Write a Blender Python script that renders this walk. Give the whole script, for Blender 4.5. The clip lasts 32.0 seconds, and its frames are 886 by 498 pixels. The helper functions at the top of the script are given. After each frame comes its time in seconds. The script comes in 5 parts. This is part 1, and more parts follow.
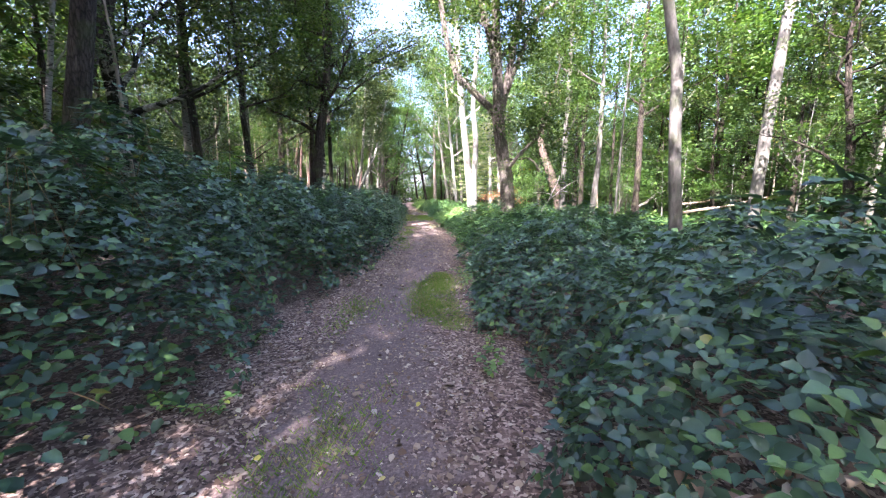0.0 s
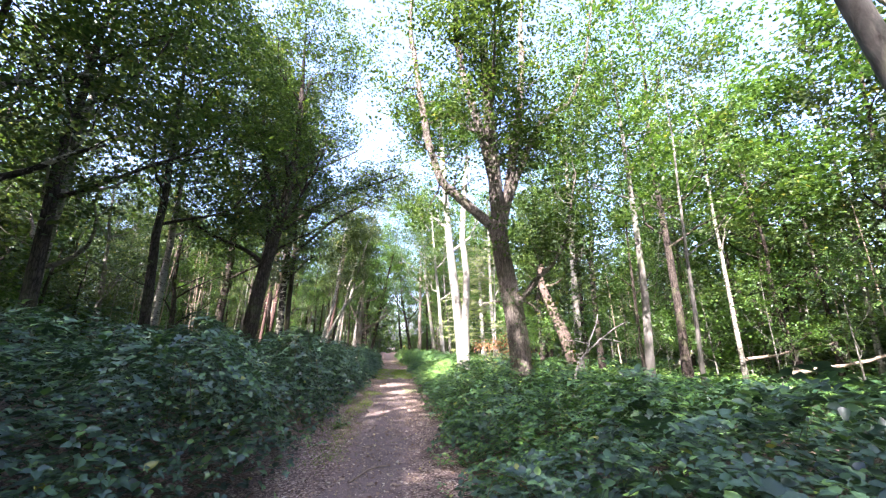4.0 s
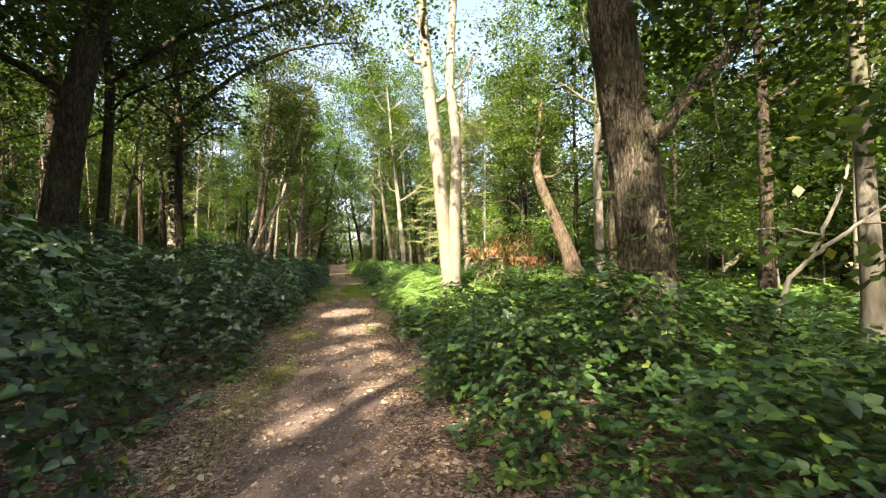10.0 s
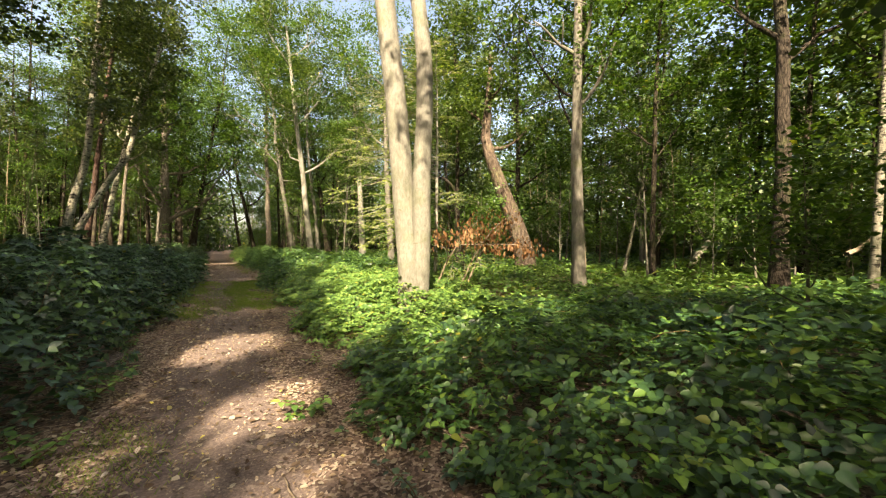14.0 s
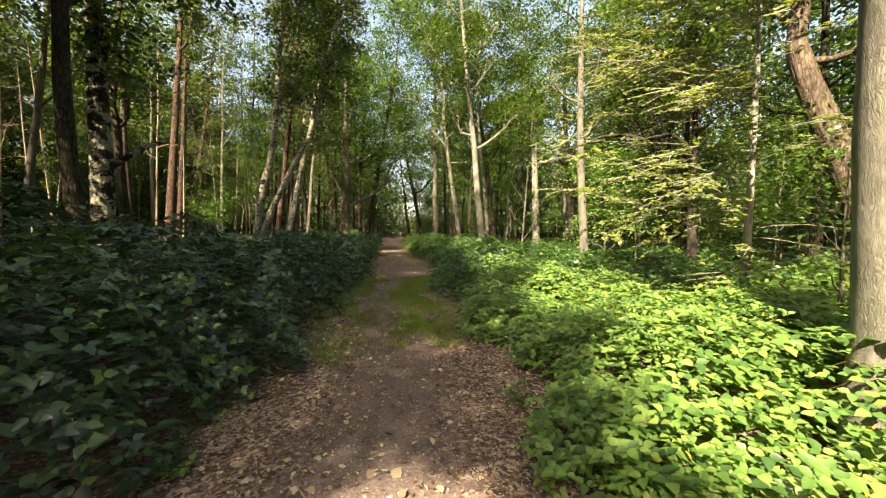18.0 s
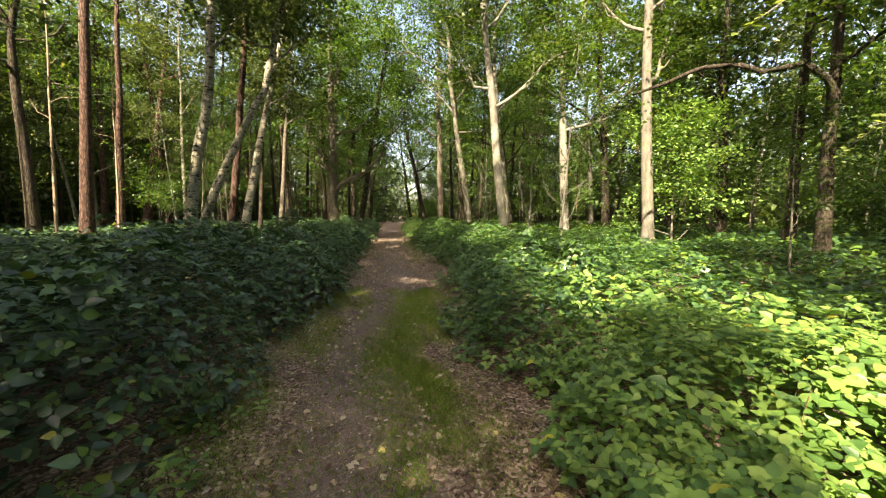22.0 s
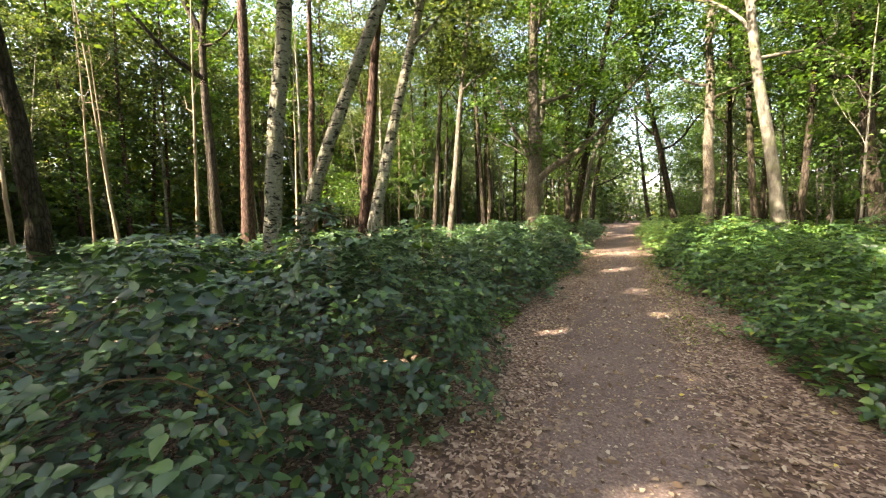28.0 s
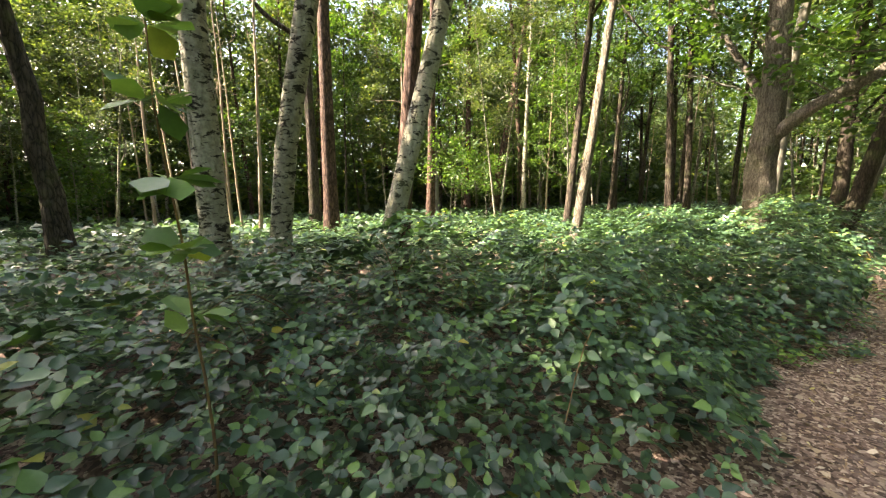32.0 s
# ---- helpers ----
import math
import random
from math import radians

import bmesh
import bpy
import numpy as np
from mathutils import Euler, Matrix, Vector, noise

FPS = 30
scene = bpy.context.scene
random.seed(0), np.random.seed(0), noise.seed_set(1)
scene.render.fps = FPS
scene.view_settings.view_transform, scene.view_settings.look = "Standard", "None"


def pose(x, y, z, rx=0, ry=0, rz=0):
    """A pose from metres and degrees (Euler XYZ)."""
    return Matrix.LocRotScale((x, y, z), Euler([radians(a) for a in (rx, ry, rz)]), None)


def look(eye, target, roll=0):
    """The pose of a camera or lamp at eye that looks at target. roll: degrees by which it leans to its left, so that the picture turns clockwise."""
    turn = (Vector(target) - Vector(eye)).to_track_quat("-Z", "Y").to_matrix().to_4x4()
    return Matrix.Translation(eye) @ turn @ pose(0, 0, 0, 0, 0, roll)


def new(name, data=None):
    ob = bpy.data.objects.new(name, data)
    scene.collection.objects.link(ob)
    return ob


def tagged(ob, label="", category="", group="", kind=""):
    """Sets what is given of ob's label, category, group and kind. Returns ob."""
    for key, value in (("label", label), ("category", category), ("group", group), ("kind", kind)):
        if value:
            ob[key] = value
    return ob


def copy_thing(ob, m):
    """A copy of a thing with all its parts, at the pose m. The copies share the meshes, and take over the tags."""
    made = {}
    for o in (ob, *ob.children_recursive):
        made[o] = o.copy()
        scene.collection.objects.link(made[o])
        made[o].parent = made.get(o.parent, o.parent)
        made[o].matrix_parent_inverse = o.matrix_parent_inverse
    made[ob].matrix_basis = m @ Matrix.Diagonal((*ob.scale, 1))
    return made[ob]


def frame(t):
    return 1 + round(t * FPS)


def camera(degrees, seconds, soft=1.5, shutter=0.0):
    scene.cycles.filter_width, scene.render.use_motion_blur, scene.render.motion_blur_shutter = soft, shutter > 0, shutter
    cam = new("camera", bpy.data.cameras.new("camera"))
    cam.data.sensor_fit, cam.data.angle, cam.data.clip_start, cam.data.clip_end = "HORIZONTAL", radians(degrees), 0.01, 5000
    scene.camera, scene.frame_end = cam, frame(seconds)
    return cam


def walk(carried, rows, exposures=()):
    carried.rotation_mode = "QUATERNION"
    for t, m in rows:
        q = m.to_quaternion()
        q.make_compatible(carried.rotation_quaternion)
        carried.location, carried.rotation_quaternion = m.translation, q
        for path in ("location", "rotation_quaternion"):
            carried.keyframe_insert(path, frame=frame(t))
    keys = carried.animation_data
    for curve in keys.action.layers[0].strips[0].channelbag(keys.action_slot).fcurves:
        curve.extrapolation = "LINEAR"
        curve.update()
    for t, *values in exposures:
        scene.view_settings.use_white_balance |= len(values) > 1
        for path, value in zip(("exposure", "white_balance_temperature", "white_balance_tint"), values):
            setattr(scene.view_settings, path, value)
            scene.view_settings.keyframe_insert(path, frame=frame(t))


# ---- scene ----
cam = camera(100.5, 32.0, soft=1.25)
PATH = [
    (0, (0.712, 2.912, 1.503), (0.761, 4.892, 1.223), 0.07),
    (0.5, (0.734, 3.488, 1.477), (0.810, 5.471, 1.228), 0.31),
    (1, (0.708, 4.069, 1.474), (0.808, 6.058, 1.287), 0.51),
    (1.5, (0.673, 4.627, 1.484), (0.781, 6.624, 1.458), 0.43),
    (2, (0.668, 5.183, 1.498), (0.784, 7.162, 1.762), 0.43),
    (2.5, (0.730, 5.782, 1.502), (0.836, 7.694, 2.079), 0.49),
    (4.5, (1.180, 8.458, 1.528), (1.281, 10.411, 1.946), 0.28),
    (5, (1.140, 8.957, 1.502), (1.249, 10.938, 1.759), -0.11),
    (5.5, (1.138, 9.422, 1.472), (1.253, 11.410, 1.658), -0.35),
    (6, (1.088, 9.884, 1.433), (1.197, 11.874, 1.590), -0.52),
    (6.5, (1.050, 10.365, 1.411), (1.160, 12.358, 1.549), -0.47),
    (7, (0.997, 10.846, 1.408), (1.110, 12.839, 1.531), -0.33),
    (7.5, (0.944, 11.319, 1.417), (1.075, 13.312, 1.520), -0.27),
    (8, (0.900, 11.835, 1.431), (1.075, 13.825, 1.518), -0.21),
    (8.5, (0.806, 12.348, 1.417), (1.048, 14.332, 1.485), -0.16),
    (9, (0.773, 12.847, 1.407), (1.081, 14.823, 1.457), -0.17),
    (9.5, (0.752, 13.337, 1.420), (1.099, 15.306, 1.466), -0.20),
    (10, (0.748, 13.833, 1.405), (1.121, 15.798, 1.451), -0.33),
    (10.5, (0.729, 14.324, 1.412), (1.205, 16.265, 1.473), -0.40),
    (11, (0.725, 14.828, 1.413), (1.428, 16.699, 1.487), -0.38),
    (11.5, (0.738, 15.326, 1.421), (1.697, 17.079, 1.502), -0.07),
    (12, (0.699, 15.822, 1.416), (1.807, 17.486, 1.489), 0.50),
    (12.5, (0.684, 16.313, 1.403), (1.826, 17.954, 1.452), 0.71),
    (13, (0.584, 16.806, 1.411), (1.694, 18.470, 1.429), 0.39),
    (13.5, (0.519, 17.279, 1.413), (1.538, 19.000, 1.400), 0.02),
    (14, (0.452, 17.742, 1.432), (1.328, 19.539, 1.399), -0.13),
    (14.5, (0.405, 18.229, 1.433), (1.115, 20.098, 1.382), 0.08),
    (15, (0.398, 18.755, 1.428), (0.947, 20.677, 1.361), -0.09),
    (15.5, (0.334, 19.282, 1.404), (0.756, 21.236, 1.334), 0.04),
    (17.5, (0.229, 21.575, 1.423), (0.341, 23.570, 1.335), 0.21),
    (18, (0.225, 22.119, 1.420), (0.308, 24.115, 1.321), 0.23),
    (18.5, (0.259, 22.665, 1.427), (0.327, 24.661, 1.318), 0.35),
    (19, (0.270, 23.168, 1.422), (0.327, 25.163, 1.295), 0.08),
    (19.5, (0.303, 23.675, 1.424), (0.352, 25.669, 1.282), 0.07),
    (20, (0.302, 24.197, 1.422), (0.339, 26.191, 1.263), 0.13),
    (20.5, (0.293, 24.746, 1.429), (0.330, 26.738, 1.256), -0.05),
    (21, (0.222, 25.308, 1.456), (0.260, 27.300, 1.275), -0.19),
    (21.5, (0.156, 25.836, 1.464), (0.202, 27.827, 1.272), -0.20),
    (22, (0.112, 26.374, 1.474), (0.180, 28.364, 1.284), -0.42),
    (22.5, (0.016, 26.880, 1.467), (0.110, 28.869, 1.277), -0.44),
    (23, (-0.057, 27.413, 1.447), (0.060, 29.401, 1.261), -0.34),
    (23.5, (-0.104, 27.938, 1.407), (0.026, 29.925, 1.218), -0.41),
    (24, (-0.137, 28.500, 1.396), (0.006, 30.486, 1.205), -0.62),
    (24.5, (-0.171, 29.099, 1.395), (-0.026, 31.084, 1.199), -0.72),
    (26.5, (-0.213, 31.324, 1.364), (-0.397, 33.301, 1.128), -0.71),
    (27, (-0.343, 31.813, 1.384), (-0.874, 33.727, 1.151), -1.65),
    (27.5, (-0.411, 32.279, 1.407), (-1.245, 34.086, 1.206), -2.08),
    (28, (-0.497, 32.725, 1.427), (-1.549, 34.419, 1.267), -1.87),
    (28.5, (-0.596, 33.201, 1.431), (-1.838, 34.762, 1.286), -0.97),
    (29, (-0.663, 33.690, 1.436), (-2.109, 35.061, 1.271), -0.25),
    (29.5, (-0.806, 34.140, 1.434), (-2.475, 35.224, 1.231), -0.09),
    (30, (-0.927, 34.603, 1.469), (-2.773, 35.336, 1.237), -0.37),
    (30.5, (-1.058, 35.046, 1.498), (-2.991, 35.496, 1.250), -0.69),
    (31, (-1.172, 35.561, 1.528), (-3.120, 35.940, 1.280), -1.13),
    (31.5, (-1.305, 36.138, 1.542), (-3.200, 36.723, 1.288), -1.16),
    (32, (-1.451, 36.745, 1.551), (-3.167, 37.737, 1.284), -1.17),
]
EXPOSURES = [(0, 3.45, 5600, 32), (1, 3.45, 5600, 32), (2.2, 3.15, 5600, 32), (4.6, 3.3, 5800, 30), (6, 3.25, 6000, 28), (8, 3.02, 6900, 20), (9, 2.78, 7300, 16), (11, 2.36, 8000, 14), (13, 2.12, 8200, 14), (15, 2.12, 8300, 13), (17.5, 2.2, 8300, 13), (19, 2.25, 8300, 13), (21, 2.14, 8200, 13), (22, 2.4, 8150, 13), (24.5, 2.75, 7900, 14), (27, 3.1, 7700, 17), (30, 3.36, 7600, 17), (32, 3.52, 7500, 17)]
SKY, SUN = 0.12, 5.0
# the path's middle line and half width along y; brambles' height either side
PATH_MID = ([-30, 0, 6.5, 9, 11.5, 13.9, 16.8, 20, 22.5, 25.5, 28, 30, 32.5, 34.5, 36.5, 39, 42, 47, 61, 130], [0.4, 0.35, 0.15, 0.2, 0.5, 0.6, 0.34, 0.2, 0.0, -0.1, -0.3, -0.56, -0.54, -0.58, -0.95, -1.18, -1.55, -2.1, -3.6, -10])
PATH_HALF = ([-30, 6.5, 10, 14, 17, 20, 22.5, 25.5, 28, 30, 33, 34.5, 36.5, 39, 42, 130], [1.2, 1.2, 1.0, 1.1, 1.25, 1.13, 1.04, 1.14, 1.08, 1.02, 1.03, 1.1, 1.42, 1.25, 1.05, 1.2])
LEFT_RISE, RIGHT_RISE = 0.55, 0.15
LEFT_TALL = ([0, 5, 8, 11, 15, 20, 30, 40, 60], [1.8, 1.75, 1.6, 1.4, 1.3, 1.3, 1.0, 0.9, 0.8])
RIGHT_TALL = ([0, 5, 7.5, 10, 14, 18, 20.5, 22, 26, 29, 32, 40, 60], [1.25, 1.15, 1.0, 0.95, 1.0, 0.95, 0.7, 0.45, 0.5, 0.65, 0.8, 0.85, 0.8])
FADE, BRAMBLE_Q, TREES, FAR, NEAR_CLEAR = 9.0, 1.0, 700, 500, 5.0
# sunlit clearings: place and radius
CLEARINGS = [(2.6, 23.7, 2.5, 1.4), (2.4, 23.7, 6.0, 1.1), (3.0, 24.0, 0.6, 1.5), (5.5, 24.6, 0.6, 2.1), (4.0, 27.0, 0.6, 1.1), (6.4, 28.0, 0.6, 2.0), (5.4, 30.4, 0.6, 1.2), (0.0, 23.5, 0.0, 0.55), (0.5, 21.3, 0, 0.38), (0.2, 17.2, 0, 0.26), (0.75, 17.9, 0, 0.2), (0.7, 19.0, 0, 0.26), (0.1, 19.6, 0, 0.22), (2.9, 40.9, 4, 0.5), (7.2, 46, 5, 0.5), (4.0, 34.5, 0.5, 0.5), (-0.5, 34.6, 0, 0.25), (-0.35, 36.4, 0, 0.14), (-1.7, 37.2, 0, 0.2), (-0.6, 38.6, 0, 0.14), (-1.0, 40.2, 0, 0.28), (-1.7, 43.0, 0, 0.4), (1.8, 36.8, 0.8, 0.8), (2.6, 39.0, 0.8, 1.1), (0.8, 43.0, 0.8, 0.9), (3.8, 37.4, 0.8, 0.9), (-3.4, 35.0, 0.9, 0.4), (-5.5, 33.5, 0.9, 0.4), (-7.5, 41.0, 1.0, 0.8), (-5.0, 45.0, 0.8, 0.7), (-1.9, 47.0, 0, 0.7), (3.5, 32.0, 0.8, 1.0), (4.6, 33.0, 0.8, 1.0), (1.5, 32.8, 0.6, 0.6), (3.4, 26.8, 3.4, 1.7), (8.0, 16.0, 6.0, 1.8), (10.5, 19.5, 7.0, 1.8), (9.5, 24.5, 6.0, 1.8), (-9.0, 42.0, 5.0, 1.8), (-12.5, 46.0, 6.0, 1.8), (-7.5, 38.5, 4.5, 1.4), (2.4, 31.4, 0.8, 1.2), (2.0, 30.3, 0.8, 0.9), (-0.2, 34.3, 0.0, 0.26), (0.2, 33.9, 0, 0.18), (-1.2, 33.2, 0.0, 0.26), (6.5, 21, 5, 1.5), (12, 20, 4, 1.2), (9, 29, 5, 1.4), (7.2, 46, 5, 0.9), (4.0, 29.4, 0.6, 1.6), (2.9, 28.0, 0.5, 0.8), (6.0, 31.4, 0.7, 1.3), (3.6, 22.9, 0.6, 1.2), (2.5, 27.7, 0.5, 0.9), (8.0, 38.4, 2.2, 0.9), (4.4, 27.0, 4.6, 1.4), (3.2, 19.2, 0.9, 0.24), (1.9, 20.9, 0.6, 0.2), (-14.0, 41.0, 2.5, 1.0), (-13.0, 36.5, 2.0, 0.8)]
# grass: y from, to, offsets from the path's middle, blades, height, seed
GRASS_PATCHES = [(7.2, 9.8, 0.36, 0.82, 26000, 0.055, 1), (20.3, 21.4, -0.72, -0.32, 4000, 0.05, 9), (17.5, 18.9, -0.85, -0.5, 3000, 0.05, 10), (4.5, 5.5, -0.4, 0.05, 3600, 0.07, 2), (7.0, 8.2, -0.6, -0.2, 2500, 0.06, 3), (26.8, 33.3, 0.2, 0.78, 100000, 0.05, 4), (26.0, 33.5, -1.05, -0.4, 50000, 0.045, 5), (13, 20, -1.0, -0.6, 5000, 0.05, 6), (37, 46, 0.6, 1.0, 2600, 0.06, 8)]

walk(cam, [(t, look(e, g, r)) for t, e, g, r in PATH], exposures=EXPOSURES)

# ---- sky and sun ----
SUN_EL, SUN_AZ = radians(43), radians(-152)      # azimuth clockwise from +y
TO_SUN = np.array((math.sin(SUN_AZ) * math.cos(SUN_EL), math.cos(SUN_AZ) * math.cos(SUN_EL), math.sin(SUN_EL)))
world = bpy.data.worlds.new("sky")
scene.world = world
world.use_nodes = True
wn = world.node_tree
sky = wn.nodes.new("ShaderNodeTexSky")
sky.sky_type, sky.sun_disc = "NISHITA", False
sky.sun_elevation, sky.sun_rotation = SUN_EL, SUN_AZ
sky.air_density, sky.dust_density, sky.ozone_density = 1.0, 4.0, 1.0
wn.links.new(sky.outputs[0], wn.nodes["Background"].inputs[0])
wn.nodes["Background"].inputs[1].default_value = SKY
sun = new("sun", bpy.data.lights.new("sun", "SUN"))
sun.data.energy, sun.data.angle, sun.data.color = SUN, radians(0.6), (1.0, 0.93, 0.80)
sun.matrix_world = look(TO_SUN * 60, (0, 0, 0))


# ---- materials ----
def material(name):
    m = bpy.data.materials.new(name)
    m.use_nodes = True
    t = m.node_tree
    return m, t, t.nodes["Principled BSDF"], t.nodes["Material Output"]


def node(t, kind, **sets):
    n = t.nodes.new(kind)
    for key, value in sets.items():
        n.inputs[key.replace("_", " ")].default_value = value
    return n


def ramp(t, fac, stops):
    r = t.nodes.new("ShaderNodeValToRGB")
    while len(r.color_ramp.elements) < len(stops):
        r.color_ramp.elements.new(0.5)
    for e, (p, c) in zip(r.color_ramp.elements, stops):
        e.position, e.color = p, (*c, 1)
    t.links.new(fac, r.inputs[0])
    return r.outputs[0]


def mixed(t, fac, a, b, mode="MIX"):
    m = t.nodes.new("ShaderNodeMix")
    m.data_type, m.blend_type = "RGBA", mode
    for value, socket in ((fac, m.inputs[0]), (a, m.inputs[6]), (b, m.inputs[7])):
        if isinstance(value, (int, float)):
            socket.default_value = value
        elif isinstance(value, tuple):
            socket.default_value = (*value, 1)
        else:
            t.links.new(value, socket)
    return m.outputs[2]


def leaf_material(name, stops, see_through=0.35, rough=0.45, gloss=0.4):
    """Leaf blades: colour differs leaf by leaf, light shines through them."""
    m, t, p, out = material(name)
    geo = t.nodes.new("ShaderNodeNewGeometry")
    col = ramp(t, geo.outputs["Random Per Island"], stops)
    coord = t.nodes.new("ShaderNodeTexCoord")
    n = node(t, "ShaderNodeTexNoise", Scale=1.3, Detail=3.0)
    t.links.new(coord.outputs["Object"], n.inputs["Vector"])
    col = mixed(t, 0.45, col, ramp(t, n.outputs[0], [(0.3, (0.45, 0.5, 0.5)), (0.7, (1, 1, 0.9))]), "MULTIPLY")
    fine = node(t, "ShaderNodeTexNoise", Scale=60.0, Detail=2.0)
    t.links.new(coord.outputs["Object"], fine.inputs["Vector"])
    col = mixed(t, 0.35, col, ramp(t, fine.outputs[0], [(0.3, (0.6, 0.62, 0.6)), (0.7, (1, 1, 1))]), "MULTIPLY")
    t.links.new(col, p.inputs["Base Color"])
    p.inputs["Roughness"].default_value = rough
    p.inputs["Specular IOR Level"].default_value = gloss
    tr = t.nodes.new("ShaderNodeBsdfTranslucent")
    t.links.new(mixed(t, 1.0, col, (1.4, 1.4, 0.65), "MULTIPLY"), tr.inputs[0])
    mx = t.nodes.new("ShaderNodeMixShader")
    mx.inputs[0].default_value = see_through
    t.links.new(p.outputs[0], mx.inputs[1])
    t.links.new(tr.outputs[0], mx.inputs[2])
    t.links.new(mx.outputs[0], out.inputs[0])
    return m


def bark_material(name, dark, light, stretch=(6, 6, 1.2), blotch=None, blotch_at=0.6, bump=0.6, moss=0.0, rough=0.9, blotch_stretch=(1.5, 1.5, 2.4), cracks=0.0, crack_mix=0.85):
    """Bark with upright ridges, blotches of a second colour and some green algae."""
    m, t, p, out = material(name)
    coord = t.nodes.new("ShaderNodeTexCoord")
    mp = node(t, "ShaderNodeMapping", Scale=stretch)
    t.links.new(coord.outputs["Object"], mp.inputs[0])
    ridge = node(t, "ShaderNodeTexNoise", Scale=3.0, Detail=6.0, Roughness=0.65, Distortion=0.4)
    t.links.new(mp.outputs[0], ridge.inputs["Vector"])
    col = ramp(t, ridge.outputs[0], [(0.32, dark), (0.68, light)])
    big = node(t, "ShaderNodeTexNoise", Scale=1.7, Detail=3.0)
    t.links.new(coord.outputs["Object"], big.inputs["Vector"])
    col = mixed(t, 0.6, col, ramp(t, big.outputs[0], [(0.3, (0.55, 0.55, 0.55)), (0.7, (1.0, 1.0, 1.0))]), "MULTIPLY")
    height = ridge.outputs[0]
    if cracks:
        mc = node(t, "ShaderNodeMapping", Scale=(1.0, 1.0, 0.24))
        shift = mixed(t, 0.10, coord.outputs["Object"], ridge.outputs["Color"], "ADD")
        t.links.new(shift, mc.inputs[0])
        vo = node(t, "ShaderNodeTexVoronoi", Scale=cracks)
        vo.feature = "DISTANCE_TO_EDGE"
        t.links.new(mc.outputs[0], vo.inputs["Vector"])
        plate = ramp(t, vo.outputs["Distance"], [(0.0, (0.12, 0.11, 0.10)), (0.14, (0.75, 0.75, 0.75)), (0.4, (1, 1, 1))])
        col = mixed(t, crack_mix, col, plate, "MULTIPLY")
        height = mixed(t, 0.6, ridge.outputs[0], plate)
    if blotch:
        mb = node(t, "ShaderNodeMapping", Scale=blotch_stretch)
        t.links.new(coord.outputs["Object"], mb.inputs[0])
        bn = node(t, "ShaderNodeTexNoise", Scale=3.4, Detail=5.0, Roughness=0.7, Distortion=0.6)
        t.links.new(mb.outputs[0], bn.inputs["Vector"])
        mask = ramp(t, bn.outputs[0], [(blotch_at, (0, 0, 0)), (blotch_at + 0.05, (1, 1, 1))])
        col = mixed(t, mask, col, blotch)
    if moss:
        mn = node(t, "ShaderNodeTexNoise", Scale=2.3, Detail=5.0)
        t.links.new(coord.outputs["Object"], mn.inputs["Vector"])
        mask = ramp(t, mn.outputs[0], [(0.62 - 0.2 * moss, (0, 0, 0)), (0.8, (moss, moss, moss))])
        col = mixed(t, mask, col, (0.10, 0.13, 0.035))
    t.links.new(col, p.inputs["Base Color"])
    p.inputs["Roughness"].default_value = rough
    p.inputs["Specular IOR Level"].default_value = 0.2
    b = t.nodes.new("ShaderNodeBump")
    b.inputs["Strength"].default_value, b.inputs["Distance"].default_value = bump, 0.03
    t.links.new(height, b.inputs["Height"])
    t.links.new(b.outputs[0], p.inputs["Normal"])
    return m


# one bramble in three copies: shade-dark, middle and sun-bright leaf colour
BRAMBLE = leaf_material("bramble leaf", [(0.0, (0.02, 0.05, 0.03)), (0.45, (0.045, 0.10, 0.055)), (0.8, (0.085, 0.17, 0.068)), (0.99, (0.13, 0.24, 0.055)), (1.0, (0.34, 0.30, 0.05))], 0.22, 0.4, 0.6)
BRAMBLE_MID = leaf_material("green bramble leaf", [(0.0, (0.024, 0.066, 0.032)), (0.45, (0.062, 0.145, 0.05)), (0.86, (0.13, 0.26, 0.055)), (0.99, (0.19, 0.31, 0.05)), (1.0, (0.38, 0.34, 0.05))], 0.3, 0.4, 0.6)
# also on young shoots and bushes; its brightness adds sunlight to the colour
BRAMBLE_LIGHT = leaf_material("young and sun-brightened bramble leaf", [(0.0, (0.045, 0.115, 0.033)), (0.4, (0.12, 0.235, 0.052)), (0.985, (0.235, 0.36, 0.09)), (1.0, (0.48, 0.44, 0.06))], 0.28, 0.45, 0.4)
OAK_LEAF = leaf_material("oak leaf", [(0.0, (0.034, 0.068, 0.021)), (0.5, (0.066, 0.115, 0.029)), (0.98, (0.115, 0.175, 0.035)), (1.0, (0.30, 0.27, 0.05))], 0.34, 0.45, 0.35)
BRIGHT_LEAF = leaf_material("sycamore leaf", [(0.0, (0.036, 0.084, 0.021)), (0.5, (0.068, 0.138, 0.025)), (0.985, (0.115, 0.20, 0.032)), (1.0, (0.36, 0.36, 0.05))], 0.36, 0.42, 0.35)
BIRCH_LEAF = leaf_material("birch leaf", [(0.0, (0.043, 0.073, 0.029)), (0.5, (0.077, 0.112, 0.04)), (0.98, (0.13, 0.17, 0.048)), (1.0, (0.38, 0.33, 0.06))], 0.34, 0.45, 0.35)
DEAD_LEAF = leaf_material("dead leaf", [(0.0, (0.085, 0.052, 0.036)), (0.35, (0.21, 0.14, 0.092)), (0.7, (0.39, 0.30, 0.22)), (0.97, (0.57, 0.50, 0.42)), (1.0, (0.55, 0.47, 0.08))], 0.12, 0.7, 0.2)
